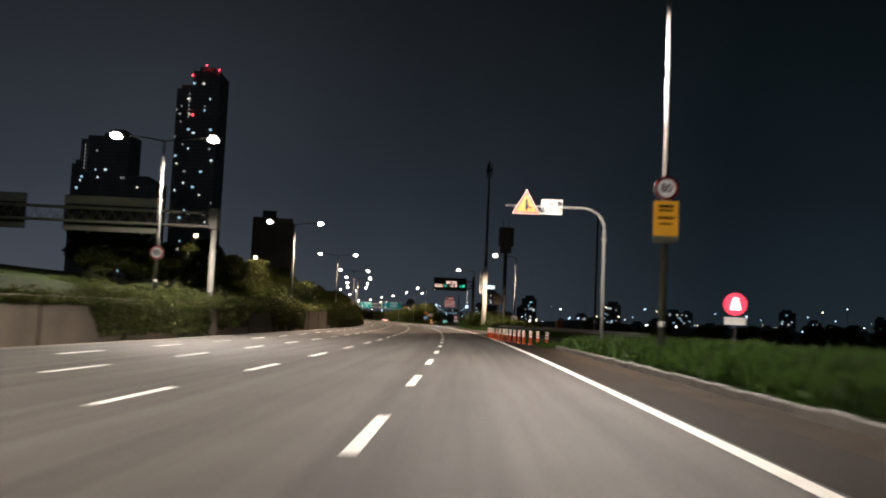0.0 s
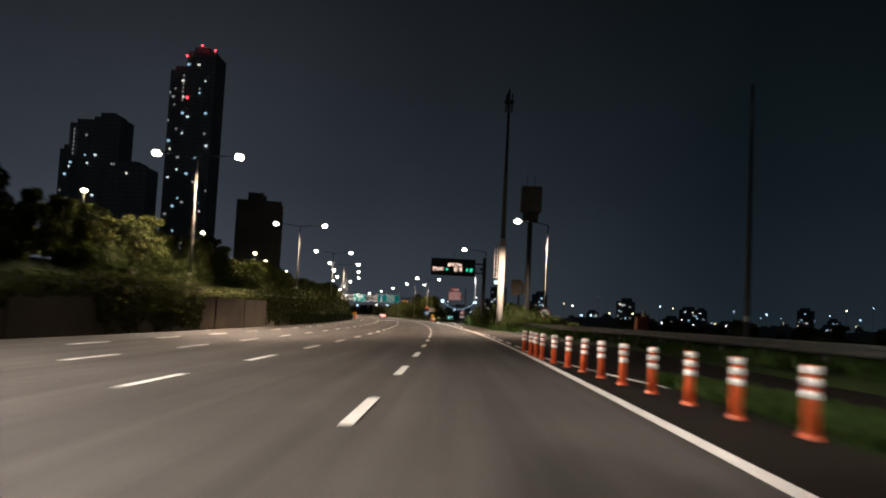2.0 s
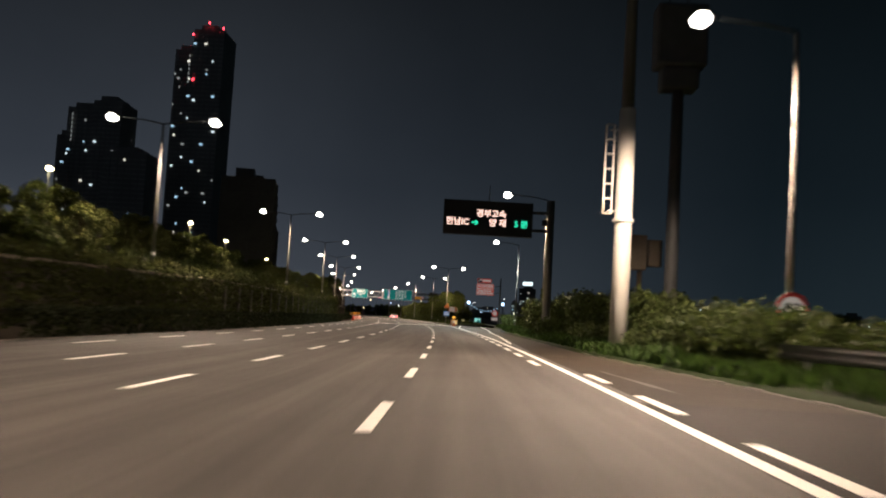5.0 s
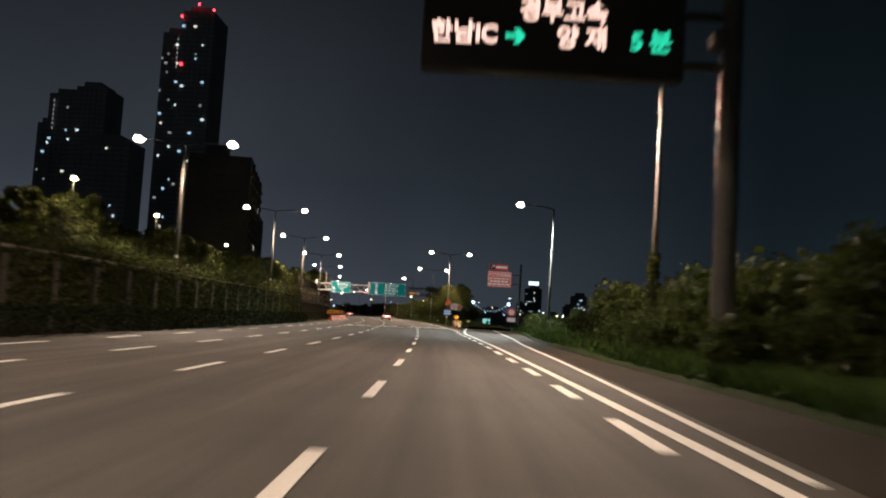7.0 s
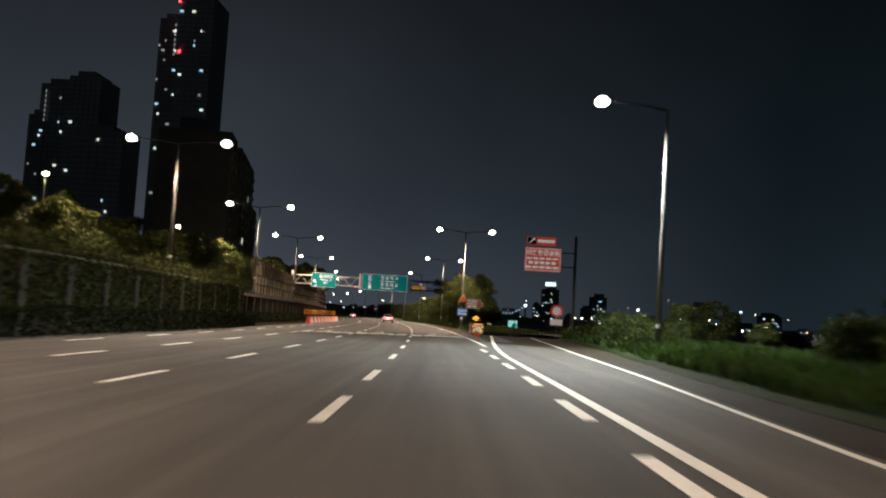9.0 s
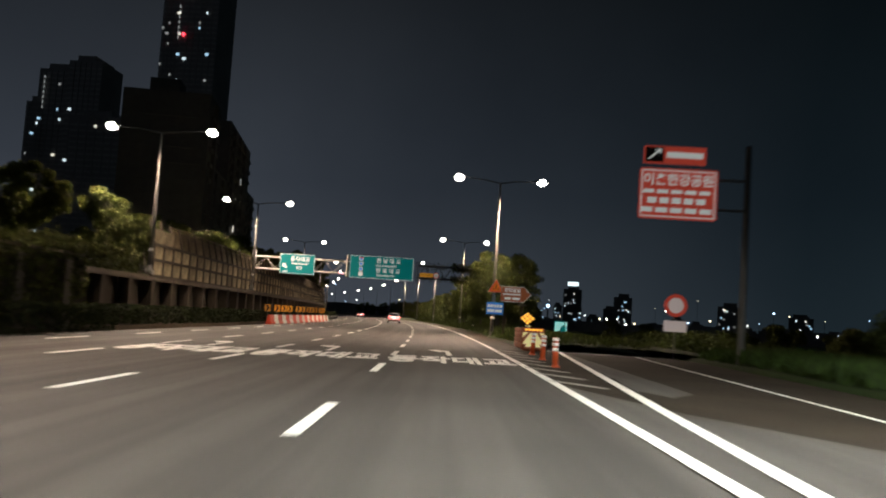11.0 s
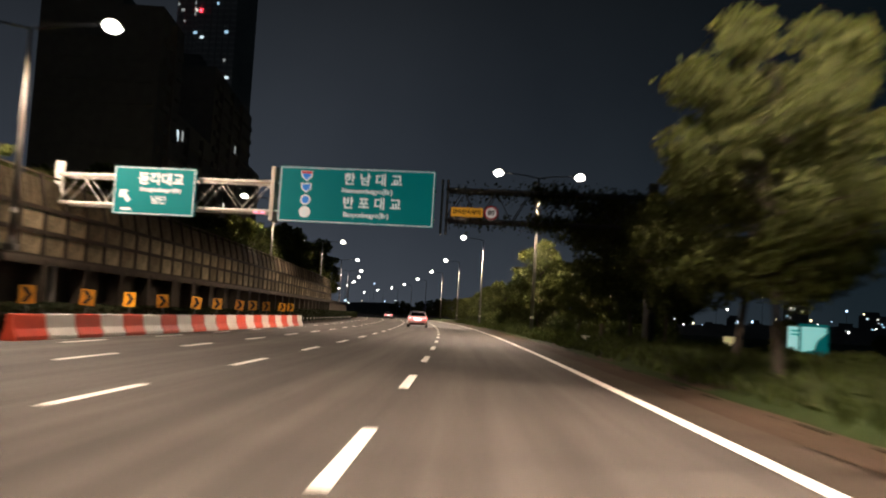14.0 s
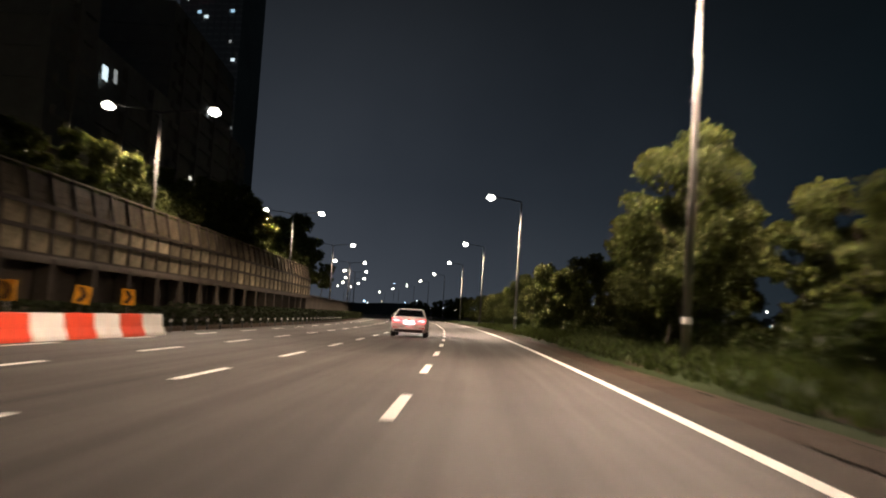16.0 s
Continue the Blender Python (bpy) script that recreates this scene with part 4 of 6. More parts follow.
for z, h, n in ((1.72, 0.19, 5), (1.42, 0.17, 2)):
    for i in range(n):
        a = -0.36 + 0.96 * i / n
        part("writing_bar", boxed(a, a + 0.96 / n - 0.04, -0.008, -0.001, z - h / 2, z + h / 2), M_RETROWHITE, b)
for z in (1.5, 2.8):
    part("bracket", boxed(-0.05, 0.05, 0.03, 0.2, z - 0.03, z + 0.03), M_STEEL, t)
tagged(t, "triangular warning sign and blue plate on a lamp pole", "road sign")


# ---- overhead gantries ----
def truss(parent, x0, x1, z0, z1, depth, mat, bays, name="truss"):
    bm = bmesh.new()
    for yy in (0, depth):
        for z in (z0, z1):
            tube(bm, [(x0, yy, z), (x1, yy, z)], 0.075, 0.075, 8)
    w = (x1 - x0) / bays
    for i in range(bays):
        for yy in (0, depth):
            tube(bm, [(x0 + w * i, yy, z0), (x0 + w * (i + 0.5), yy, z1), (x0 + w * (i + 1), yy, z0)], 0.026, 0.026, 6)
    for i in range(bays + 1):
        for z in (z0, z1):
            tube(bm, [(x0 + w * i, 0, z), (x0 + w * i, depth, z)], 0.035, 0.035, 6)
    return part(name, bm, mat, parent, smooth=True)


def white_gantry():
    t = empty("sign_gantry", pose(-16.25, 63.9, 2.0, 0, 0, 1.5))
    part("column", tube(bmesh.new(), [(0, 0.35, -0.8), (0, 0.35, 6.5)], 0.24, 0.2, 16), M_WHITESTEEL, t, smooth=True)
    part("column_cap", boxed(-0.32, 0.26, -0.1, 0.8, 4.95, 6.45, 0.04), M_WHITESTEEL, t)
    truss(t, -22.0, -0.2, 5.15, 6.1, 0.7, M_WHITESTEEL, 20)
    part("column", tube(bmesh.new(), [(-22.2, 0.35, -0.8), (-22.2, 0.35, 6.5)], 0.24, 0.2, 16), M_WHITESTEEL, t, smooth=True)
    for x0, x1 in ((-10.9, -4.05), (-19.5, -13.6)):
        # Shade on the panel back and light on its edges are put into colour.
        p = part("sign_panel", plate(bmesh.new(), rounded(x0, x1, 4.5, 7.05, 0.1), 0.95, 1.0), M_DARKSTEEL, t, "back of a large sign panel, coloured dark for shade")
        for z, h in ((4.72, 0.2), (6.72, 0.31)):
            part("lit_edge_strip", boxed(x0 + 0.02, x1 - 0.02, 0.88, 0.945, z - h, z + h, 0.02), M_SIGNBACK, p, "aluminium edge strip coloured pale as if lit")
        for i in range(5):
            xx = x0 + (x1 - x0) * (i + 0.5) / 5
            part("stiffener", boxed(xx - 0.05, xx + 0.05, 0.72, 0.945, 4.95, 6.38, 0.01), M_DARKSTEEL, p)
    tagged(t, "white tubular sign gantry seen from behind, over the far carriageway", "gantry")


white_gantry()


def green_gantry():
    y = 283.2
    t = empty("sign_gantry", pose(xc(y), y, 0, 0, 0, 0))
    zc = 0
    # two tubes, bracing, the columns stand in the hedge bed and behind the verge
    truss(t, -15.2, -0.3, 4.72, 5.85, 0.7, M_WHITESTEEL, 8)
    truss(t, 0.2, 7.6, 4.72, 5.85, 0.7, M_DARKSTEEL, 6)
    for x in (-15.4, 7.8):
        part("column", tube(bmesh.new(), [(x, 0.35, -0.9), (x, 0.35, 6.4)], 0.22, 0.18, 14), M_WHITESTEEL if x < 0 else M_DARKSTEEL, t, smooth=True)
    part("hanger", boxed(-6.55, -6.38, -0.12, 0.6, 4.35, 6.45, 0.02), M_WHITESTEEL, t)
    for x in (0.02, 0.22):
        part("hanger", boxed(x, x + 0.07, -0.12, 0.05, 4.15, 6.2), M_STEEL, t)
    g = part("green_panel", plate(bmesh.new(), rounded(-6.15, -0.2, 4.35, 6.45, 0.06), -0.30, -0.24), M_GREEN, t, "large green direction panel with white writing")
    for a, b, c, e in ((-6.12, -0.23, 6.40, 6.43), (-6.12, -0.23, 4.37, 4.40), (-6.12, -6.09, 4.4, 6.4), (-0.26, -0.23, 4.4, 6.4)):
        part("border", boxed(a, b, -0.308, -0.301, c, e), M_RETROWHITE, g)
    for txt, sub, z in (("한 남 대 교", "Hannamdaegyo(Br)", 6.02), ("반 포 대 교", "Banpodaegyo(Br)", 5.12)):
        lettering("writing", txt, 0.48, M_RETROWHITE, g, -2.55, z, -0.306, bold=0.012, spacing=1.05)
        lettering("writing", sub, 0.25, M_RETROWHITE, g, -2.75, z - 0.42, -0.306, bold=0.006)
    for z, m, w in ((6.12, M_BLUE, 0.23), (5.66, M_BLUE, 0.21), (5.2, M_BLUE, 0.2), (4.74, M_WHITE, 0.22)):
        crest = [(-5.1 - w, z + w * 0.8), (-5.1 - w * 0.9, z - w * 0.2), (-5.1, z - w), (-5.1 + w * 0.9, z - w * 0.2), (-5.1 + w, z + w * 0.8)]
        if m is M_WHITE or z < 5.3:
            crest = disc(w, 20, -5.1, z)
        sh = part("route_shield", plate(bmesh.new(), crest, -0.31, -0.302), M_RETROWHITE, g, "white route shield with a blue field")
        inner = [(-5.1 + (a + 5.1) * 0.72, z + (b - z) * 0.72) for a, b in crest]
        part("shield_field", plate(bmesh.new(), inner, -0.318, -0.311), m if m is M_BLUE else M_RETROWHITE, sh)
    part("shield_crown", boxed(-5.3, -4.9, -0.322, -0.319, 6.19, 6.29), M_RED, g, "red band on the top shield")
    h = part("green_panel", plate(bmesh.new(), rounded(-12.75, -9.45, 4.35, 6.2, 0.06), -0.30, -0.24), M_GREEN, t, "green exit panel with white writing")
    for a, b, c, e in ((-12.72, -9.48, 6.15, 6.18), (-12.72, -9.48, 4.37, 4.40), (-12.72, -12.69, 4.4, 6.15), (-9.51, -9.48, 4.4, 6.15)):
        part("border", boxed(a, b, -0.308, -0.301, c, e), M_RETROWHITE, h)
    lettering("writing", "동작대교", 0.5, M_RETROWHITE, h, -10.85, 5.72, -0.306, bold=0.012)
    lettering("writing", "Dongjakdaegyo(Br)", 0.21, M_RETROWHITE, h, -10.85, 5.33, -0.306, bold=0.005)
    lettering("writing", "남단", 0.34, M_RETROWHITE, h, -10.9, 4.92, -0.306, bold=0.006)
    part("exit_arrow", plate(bmesh.new(), [(-12.5, 5.28), (-12.15, 5.3), (-12.24, 5.17), (-12.02, 4.92), (-12.16, 4.8), (-12.36, 5.06), (-12.48, 4.95)], -0.316, -0.309), M_RETROWHITE, h)
    part("writing_bar", boxed(-12.4, -12.0, -0.308, -0.301, 4.5, 4.6), M_RETROWHITE, h)
    c = part("camera_notice", plate(bmesh.new(), rounded(0.45, 1.62, 4.82, 5.16, 0.02), -0.30, -0.26), M_RETROYELLOW, t, "yellow speed camera notice with black writing")
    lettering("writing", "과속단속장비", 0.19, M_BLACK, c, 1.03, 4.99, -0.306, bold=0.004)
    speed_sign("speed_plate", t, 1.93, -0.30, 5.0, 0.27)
    for x in (-11.3, -3.2):
        part("panel_bracket", boxed(x, x + 0.1, -0.24, 0.0, 4.6, 6.0), M_STEEL, t)
    part("panel_bracket", boxed(1.0, 1.1, -0.26, 0.0, 4.7, 5.0), M_STEEL, t)
    part("panel_bracket", boxed(1.88, 1.98, -0.27, 0.0, 4.7, 5.0), M_STEEL, t)
    for x in (-7.08, -6.82):
        part("signal_lamp", boxed(x - 0.09, x + 0.09, -0.12, 0.0, 4.62, 4.70, 0.02), M_PINK, t, "small pink signal light")
    g2 = np.random.default_rng(77)
    n = 15000
    u = g2.uniform(0.3, 9.5, n)
    lo = g2.uniform(0, 1, n) < 0.5
    z = np.where(lo, 4.72 + g2.normal(0, 0.16, n), 5.85 + g2.normal(-0.05, 0.2, n)) - (u > 5) * g2.uniform(0, 0.6, n)
    vine = leaves("vine", np.stack([u + g2.normal(0, 0.08, n), g2.uniform(-0.2, 0.9, n), z], 1)[(u > 3.3) | (g2.uniform(0, 1, n) < 0.12)], 0.085, M_IVY, t, 77, "dark creeper overgrowing the gantry arm")
    tagged(vine, kind="stuff")
    tagged(t, "overhead sign gantry with two green direction panels", "gantry")


green_gantry()


# ---- message board on its column ----
def message_board():
    y = 150.0
    t = empty("message_board", pose(xc(y), y, 0.1, 0, 0, 1.0))
    part("column", tube(bmesh.new(), [(6.85, 0.3, -0.5), (6.85, 0.3, 8.6)], 0.26, 0.22, 16), M_RAIL, t, smooth=True)
    for z in (6.7, 7.8):
        part("arm", tube(bmesh.new(), [(6.85, 0.3, z), (0.6, 0.3, z)], 0.1, 0.09, 10), M_DARKSTEEL, t)
    b = part("housing", boxed(0.25, 5.7, -0.35, 0.15, 6.2, 8.3, 0.04), M_BLACK, t, "black housing of a lit message board")
    for txt, mat, x, z, s in (("경부고속", M_LEDW, 3.17, 7.5, 0.5), ("한남IC", M_LEDW, 1.13, 6.95, 0.5), ("➔", M_LEDG, 2.19, 6.95, 0.45), ("양 재", M_LEDW, 3.57, 6.95, 0.5), ("5 분", M_LEDG, 5.0, 6.95, 0.5)):
        lettering("led_writing", txt, s, mat, b, x, z, -0.36, bold=0.014)
    part("antenna_rod", tube(bmesh.new(), [(3.0, 0, 8.3), (3.02, 0, 9.3)], 0.03, 0.02, 6), M_STEEL, t)
    part("camera_box", boxed(6.3, 6.6, -0.3, 0.2, 7.0, 7.35, 0.03), M_DARKSTEEL, t)
    tagged(t, "dark overhead message board with glowing white and green letters", "message board")


message_board()


# ---- telecom mast and floodlight tower ----
def telecom_mast():
    t = empty("telecom_mast", pose(6.4, 128.0, 0.0))
    part("shaft", tube(bmesh.new(), [(0, 0, -0.5), (0, 0, 9.2)], 0.34, 0.30, 18), M_WHITESTEEL, t, smooth=True)
    part("flange", tube(bmesh.new(), [(0, 0, 5.0), (0, 0, 5.12)], 0.40, 0.40, 18), M_WHITESTEEL, t)
    part("upper_shaft", tube(bmesh.new(), [(0, 0, 9.2), (0, 0, 24.3)], 0.24, 0.10, 12), M_DARKSTEEL, t, smooth=True)
    bm = bmesh.new()
    for x in (-0.75, -0.45):
        tube(bm, [(x, 0, 5.3), (x, 0, 8.6)], 0.035, 0.035, 6)
    for i in range(7):
        tube(bm, [(-0.75, 0, 5.3 + i * 0.55), (-0.45, 0, 5.3 + i * 0.55)], 0.03, 0.03, 6)
    for z in (5.4, 8.4):
        tube(bm, [(-0.6, 0, z), (0, 0, z)], 0.03, 0.03, 6)
    part("ladder_rack", bm, M_WHITESTEEL, t)
    for i, z in enumerate((22.6, 23.2)):
        for a in range(3):
            part("antenna", boxed(-0.1, 0.1, 0.28, 0.4, z - 0.7, z + 0.7, 0.02), M_DARKSTEEL, t, m=pose(0, 0, 0, 0, 0, 120 * a + 40 * i))
    part("antenna_ring", tube(bmesh.new(), [(0, 0, 22.9), (0, 0, 23.1)], 0.5, 0.5, 14), M_DARKSTEEL, t)
    tagged(t, "tall telecom mast, white below and dark above, with a ladder rack", "mast")


telecom_mast()


def dark_tower():
    t = empty("floodlight_tower", pose(9.6, 134.5, -0.5))
    part("shaft", tube(bmesh.new(), [(0, 0, -0.5), (0, 0, 12.2)], 0.3, 0.26, 14), M_DARKSTEEL, t, smooth=True)
    part("head", boxed(-1.1, 1.1, -0.7, 0.7, 13.2, 16.0, 0.1), M_DARKSTEEL, t)
    part("skirt", boxed(-0.8, 0.8, -0.6, 0.6, 12.2, 13.2, 0.1), M_DARKSTEEL, t)
    for x in (-0.5, 0.3):
        part("rod", tube(bmesh.new(), [(x, 0, 16), (x, 0, 17.3)], 0.04, 0.02, 6), M_DARKSTEEL, t)
    tagged(t, "dark slender tower with a blocky head", "tower")


dark_tower()
t = empty("equipment_cabinet", pose(xc(139) + 9.95, 139.0, 0))
part("post", tube(bmesh.new(), [(0, 0.2, -0.5), (0, 0.2, 5.0)], 0.14, 0.12, 12), M_PIER, t)
part("cabinet", boxed(-0.85, 0.25, -0.2, 0.5, 4.0, 5.7, 0.04), M_CONCRETE, t)
part("cabinet", boxed(0.35, 1.0, -0.15, 0.45, 4.2, 5.5, 0.04), M_CONCRETE, t)
tagged(t, "beige equipment cabinets high on a post among the bushes", "cabinet")

t = empty("utility_box", at(11.4, 87.0, -0.3))
part("cabinet", boxed(-0.33, 0.33, -0.25, 0.35, -0.4, 1.9, 0.03), M_BROWN, t)
part("door_frame", boxed(-0.27, 0.27, -0.265, -0.24, 0.2, 1.75, 0.005), M_BROWN, t)
part("plinth", boxed(-0.4, 0.4, -0.32, 0.42, -0.6, -0.2, 0.02), M_CONCRETE, t)
part("top_device", boxed(-0.02, 0.2, -0.1, 0.12, 1.88, 2.2, 0.03), M_WHITESTEEL, t)
tagged(t, "brown utility box with a pale device on top", "utility box")


# ---- guard rail, delineator posts, barriers, crash cushion ----
def guard_rail():
    t = empty("guard_rail", pose(0, 0, 0))
    bm = bmesh.new()
    prof = ((-0.02, 0.55), (0.05, 0.60), (0.05, 0.66), (-0.01, 0.70), (0.05, 0.74), (0.05, 0.80), (-0.02, 0.85))
    rows = []
    for y in steps(43, 114, 3):
        o = ramp(y, 43, 10.0, 60, 9.9, 84, 9.7, 93, 8.5, 108, 7.9, 114, 7.7)
        rows.append([bm.verts.new((xc(y) + o - a, y, 0.15 + b)) for a, b in prof])
    for r0, r1 in zip(rows, rows[1:]):
        for i in range(len(prof) - 1):
            bm.faces.new((r0[i], r0[i + 1], r1[i + 1], r1[i]))
    r = bmesh.ops.solidify(bm, geom=bm.faces[:], thickness=0.008)
    part("beam", bm, M_RAIL, t, smooth=True)
    for y in steps(44, 113, 4):
        o = ramp(y, 43, 10.0, 60, 9.9, 84, 9.7, 93, 8.5, 108, 7.9, 114, 7.7)
        part("post", tube(bmesh.new(), [(xc(y) + o + 0.12, y, -0.3), (xc(y) + o + 0.12, y, 1.0)], 0.06, 0.06, 10), M_RAIL, t)
    tagged(t, "galvanised steel guard rail along the joining lane", "guard rail")


guard_rail()


def delineator():
    t = empty("delineator_post", pose(0, 0, 0))
    part("base", tube(bmesh.new(), [(0, 0, 0), (0, 0, 0.05)], 0.115, 0.095, 12), M_ORANGE, t)
    part("tube", tube(bmesh.new(), [(0, 0, 0.04), (0, 0, 0.74)], 0.075, 0.065, 12), M_ORANGE, t, smooth=True)
    for z in (0.40, 0.53, 0.65):
        part("band", tube(bmesh.new(), [(0, 0, z), (0, 0, z + 0.08)], 0.078, 0.076, 12), M_BAND, t, smooth=True)
    return tagged(t, "orange flexible delineator post with white reflective bands", "delineator", "delineator posts")


POST = delineator()
spots = [(ramp(y, 44, 5.2, 45.8, 4.95, 49.3, 4.5, 54.6, 4.12, 58.4, 3.95, 62, 3.72, 64, 3.62), y) for y in (44.1, 45.9, 47.6, 49.3, 51.0, 52.8, 54.6, 56.4, 58.3, 60.1, 62.0, 64.0, 65.7, 67.5, 70.2)]
spots += [(4.6, 231.1), (4.44, 226.9), (4.29, 222.9)]
for i, (o, y) in enumerate(spots):
    m = at(o, y, 0.0) @ pose(0, 0, 0, random.uniform(-2, 2), random.uniform(-2, 2), 0)
    if i == 0:
        POST.matrix_basis = m
    else:
        copy_thing(POST, m)


def plastic_barrier(mat, label):
    t = empty("plastic_barrier", pose(0, 0, 0))
    bm = bmesh.new()
    prof = [(-0.26, 0.0), (-0.26, 0.12), (-0.12, 0.34), (-0.09, 0.78), (0.09, 0.78), (0.12, 0.34), (0.26, 0.12), (0.26, 0.0)]
    a = [bm.verts.new((x, 0.01, z)) for x, z in prof]
    b = [bm.verts.new((x, 2.0, z)) for x, z in prof]
    bm.faces.new(a[::-1])
    bm.faces.new(b)
    for i in range(8):
        bm.faces.new((a[i], a[(i + 1) % 8], b[(i + 1) % 8], b[i]))
    bmesh.ops.bevel(bm, geom=bm.edges[:], offset=0.015, segments=1, affect="EDGES")
    bmesh.ops.recalc_face_normals(bm, faces=bm.faces[:])
    part("body", bm, mat, t)
    part("filler_cap", tube(bmesh.new(), [(0, 1.0, 0.775), (0, 1.0, 0.80)], 0.05, 0.05, 10), mat, t)
    return tagged(t, label, "barrier", "plastic barriers")


def barrier_off(y):
    return ramp(y, 274, -12.1, 290, -11.6, 307, -11.1, 318, -10.8)


BR, BW = plastic_barrier(M_BARRED, "red water-filled plastic road barrier"), plastic_barrier(M_BARWHITE, "white water-filled plastic road barrier")
used = set()
for i in range(29):
    y = 274.3 + i * 2.02
    if y > 317.5:
        break
    src = BR if i % 2 == 0 else BW
    m = at(barrier_off(y), y, 0.01, -1.5)
    if src in used:
        copy_thing(src, m)
    else:
        src.matrix_basis = m
        used.add(src)


def chevron_sign():
    t = empty("chevron_sign", pose(0, 0, 0))
    part("post", tube(bmesh.new(), [(0, 0.03, -0.25), (0, 0.03, 1.55)], 0.025, 0.025, 8), M_STEEL, t)
    p = part("panel", plate(bmesh.new(), rounded(-0.25, 0.25, 0.98, 1.55, 0.02), -0.01, 0.01), M_YELLOW, t)
    part("chevron", plate(bmesh.new(), [(-0.17, 1.03), (0.0, 1.03), (0.17, 1.265), (0.0, 1.5), (-0.17, 1.5), (0.0, 1.265)], -0.018, -0.011), M_BLACK, p)
    return tagged(t, "yellow chevron sign with a black arrow behind the barriers", "chevron sign", "chevron signs")


CH = chevron_sign()
for i in range(11):
    y = 276.1 + i * 4.04
    m = at(barrier_off(y) - 0.45, y, 0.12, random.uniform(-10, 10)) @ pose(0, 0, 0, 0, random.uniform(-9, 9), 0)
    if i == 0:
        CH.matrix_basis = m
    else:
        copy_thing(CH, m)


def bollard():
    t = empty("bollard", pose(0, 0, 0))
    part("tube", tube(bmesh.new(), [(0, 0, -0.05), (0, 0, 0.62)], 0.045, 0.04, 10), M_DARKSTEEL, t, smooth=True)
    part("band", tube(bmesh.new(), [(0, 0, 0.45), (0, 0, 0.58)], 0.047, 0.045, 10), M_WHITE, t)
    return tagged(t, "slim dark bollard with a pale band", "bollard", "edge bollards")


BO = bollard()
for i in range(30):
    y = 320.0 + i * 2.6
    m = at(left_edge(y) + 0.35 + max(0, 330 - y) * 0.08, y, 0.0)
    if i == 0:
        BO.matrix_basis = m
    else:
        copy_thing(BO, m)


def crash_cushion():
    t = empty("crash_cushion", at(5.05, 235.2, 0.0))
    for i in range(5):
        part("segment", boxed(-0.42, 0.42, i * 0.6, i * 0.6 + 0.575, 0.06, 0.86, 0.05), M_RUST, t, "weathered orange-brown cushion segment")
    for z in (0.22, 0.42, 0.62, 0.8):
        for s in (-1, 1):
            part("rail", boxed(s * 0.425 - 0.014, s * 0.425 + 0.014, 0, 3.0, z - 0.05, z + 0.05, 0.008), M_RUST, t)
    part("top_cover", boxed(-0.40, 0.40, 0.3, 2.95, 0.86, 0.89, 0.01), M_PIER, t)
    f = part("front_plate", boxed(-0.44, 0.44, -0.12, -0.005, 0.02, 0.9, 0.05), M_BROWN, t)
    for k in range(2):
        z = 0.66 - 0.27 * k
        w = 0.42 - 0.1 * k
        part("reflective_chevron", plate(bmesh.new(), [(-w, z - 0.40 + 0.16 * k), (-w + 0.2, z - 0.40 + 0.16 * k), (0, z - 0.12), (w - 0.2, z - 0.40 + 0.16 * k), (w, z - 0.40 + 0.16 * k), (0.13, z + 0.04), (-0.13, z + 0.04)], -0.135, -0.125), M_CREAM, f, "pale yellow reflective chevron")
    for s in (-1, 1):
        part("reflective_corner", plate(bmesh.new(), [(s * 0.42, 0.5), (s * 0.42, 0.7), (s * 0.2, 0.72)], -0.135, -0.125), M_CREAM, f)
    for i in range(5):
        part("amber_lamp", boxed(-0.34 + i * 0.14, -0.22 + i * 0.14, -0.15, -0.12, 0.78, 0.85, 0.01), M_LEDA, f)
    part("diamond_post", tube(bmesh.new(), [(0, 2.45, 0.85), (0, 2.45, 1.3)], 0.03, 0.03, 8), M_STEEL, t)
    p = part("flashing_diamond", plate(bmesh.new(), [(-0.3, 1.25), (0, 0.98), (0.3, 1.25), (0, 1.52)], 2.38, 2.41), M_BLACK, t, "diamond of amber flashing lamps")
    for a in range(3):
        for b in range(3):
            part("amber_lamp", plate(bmesh.new(), disc(0.062, 12, (a - b) * 0.105, 1.25 + (a + b - 2) * 0.088), 2.35, 2.378), M_LEDA, p)
    tagged(t, "orange crash cushion with pale chevrons and amber flashing lamps", "crash cushion")


crash_cushion()

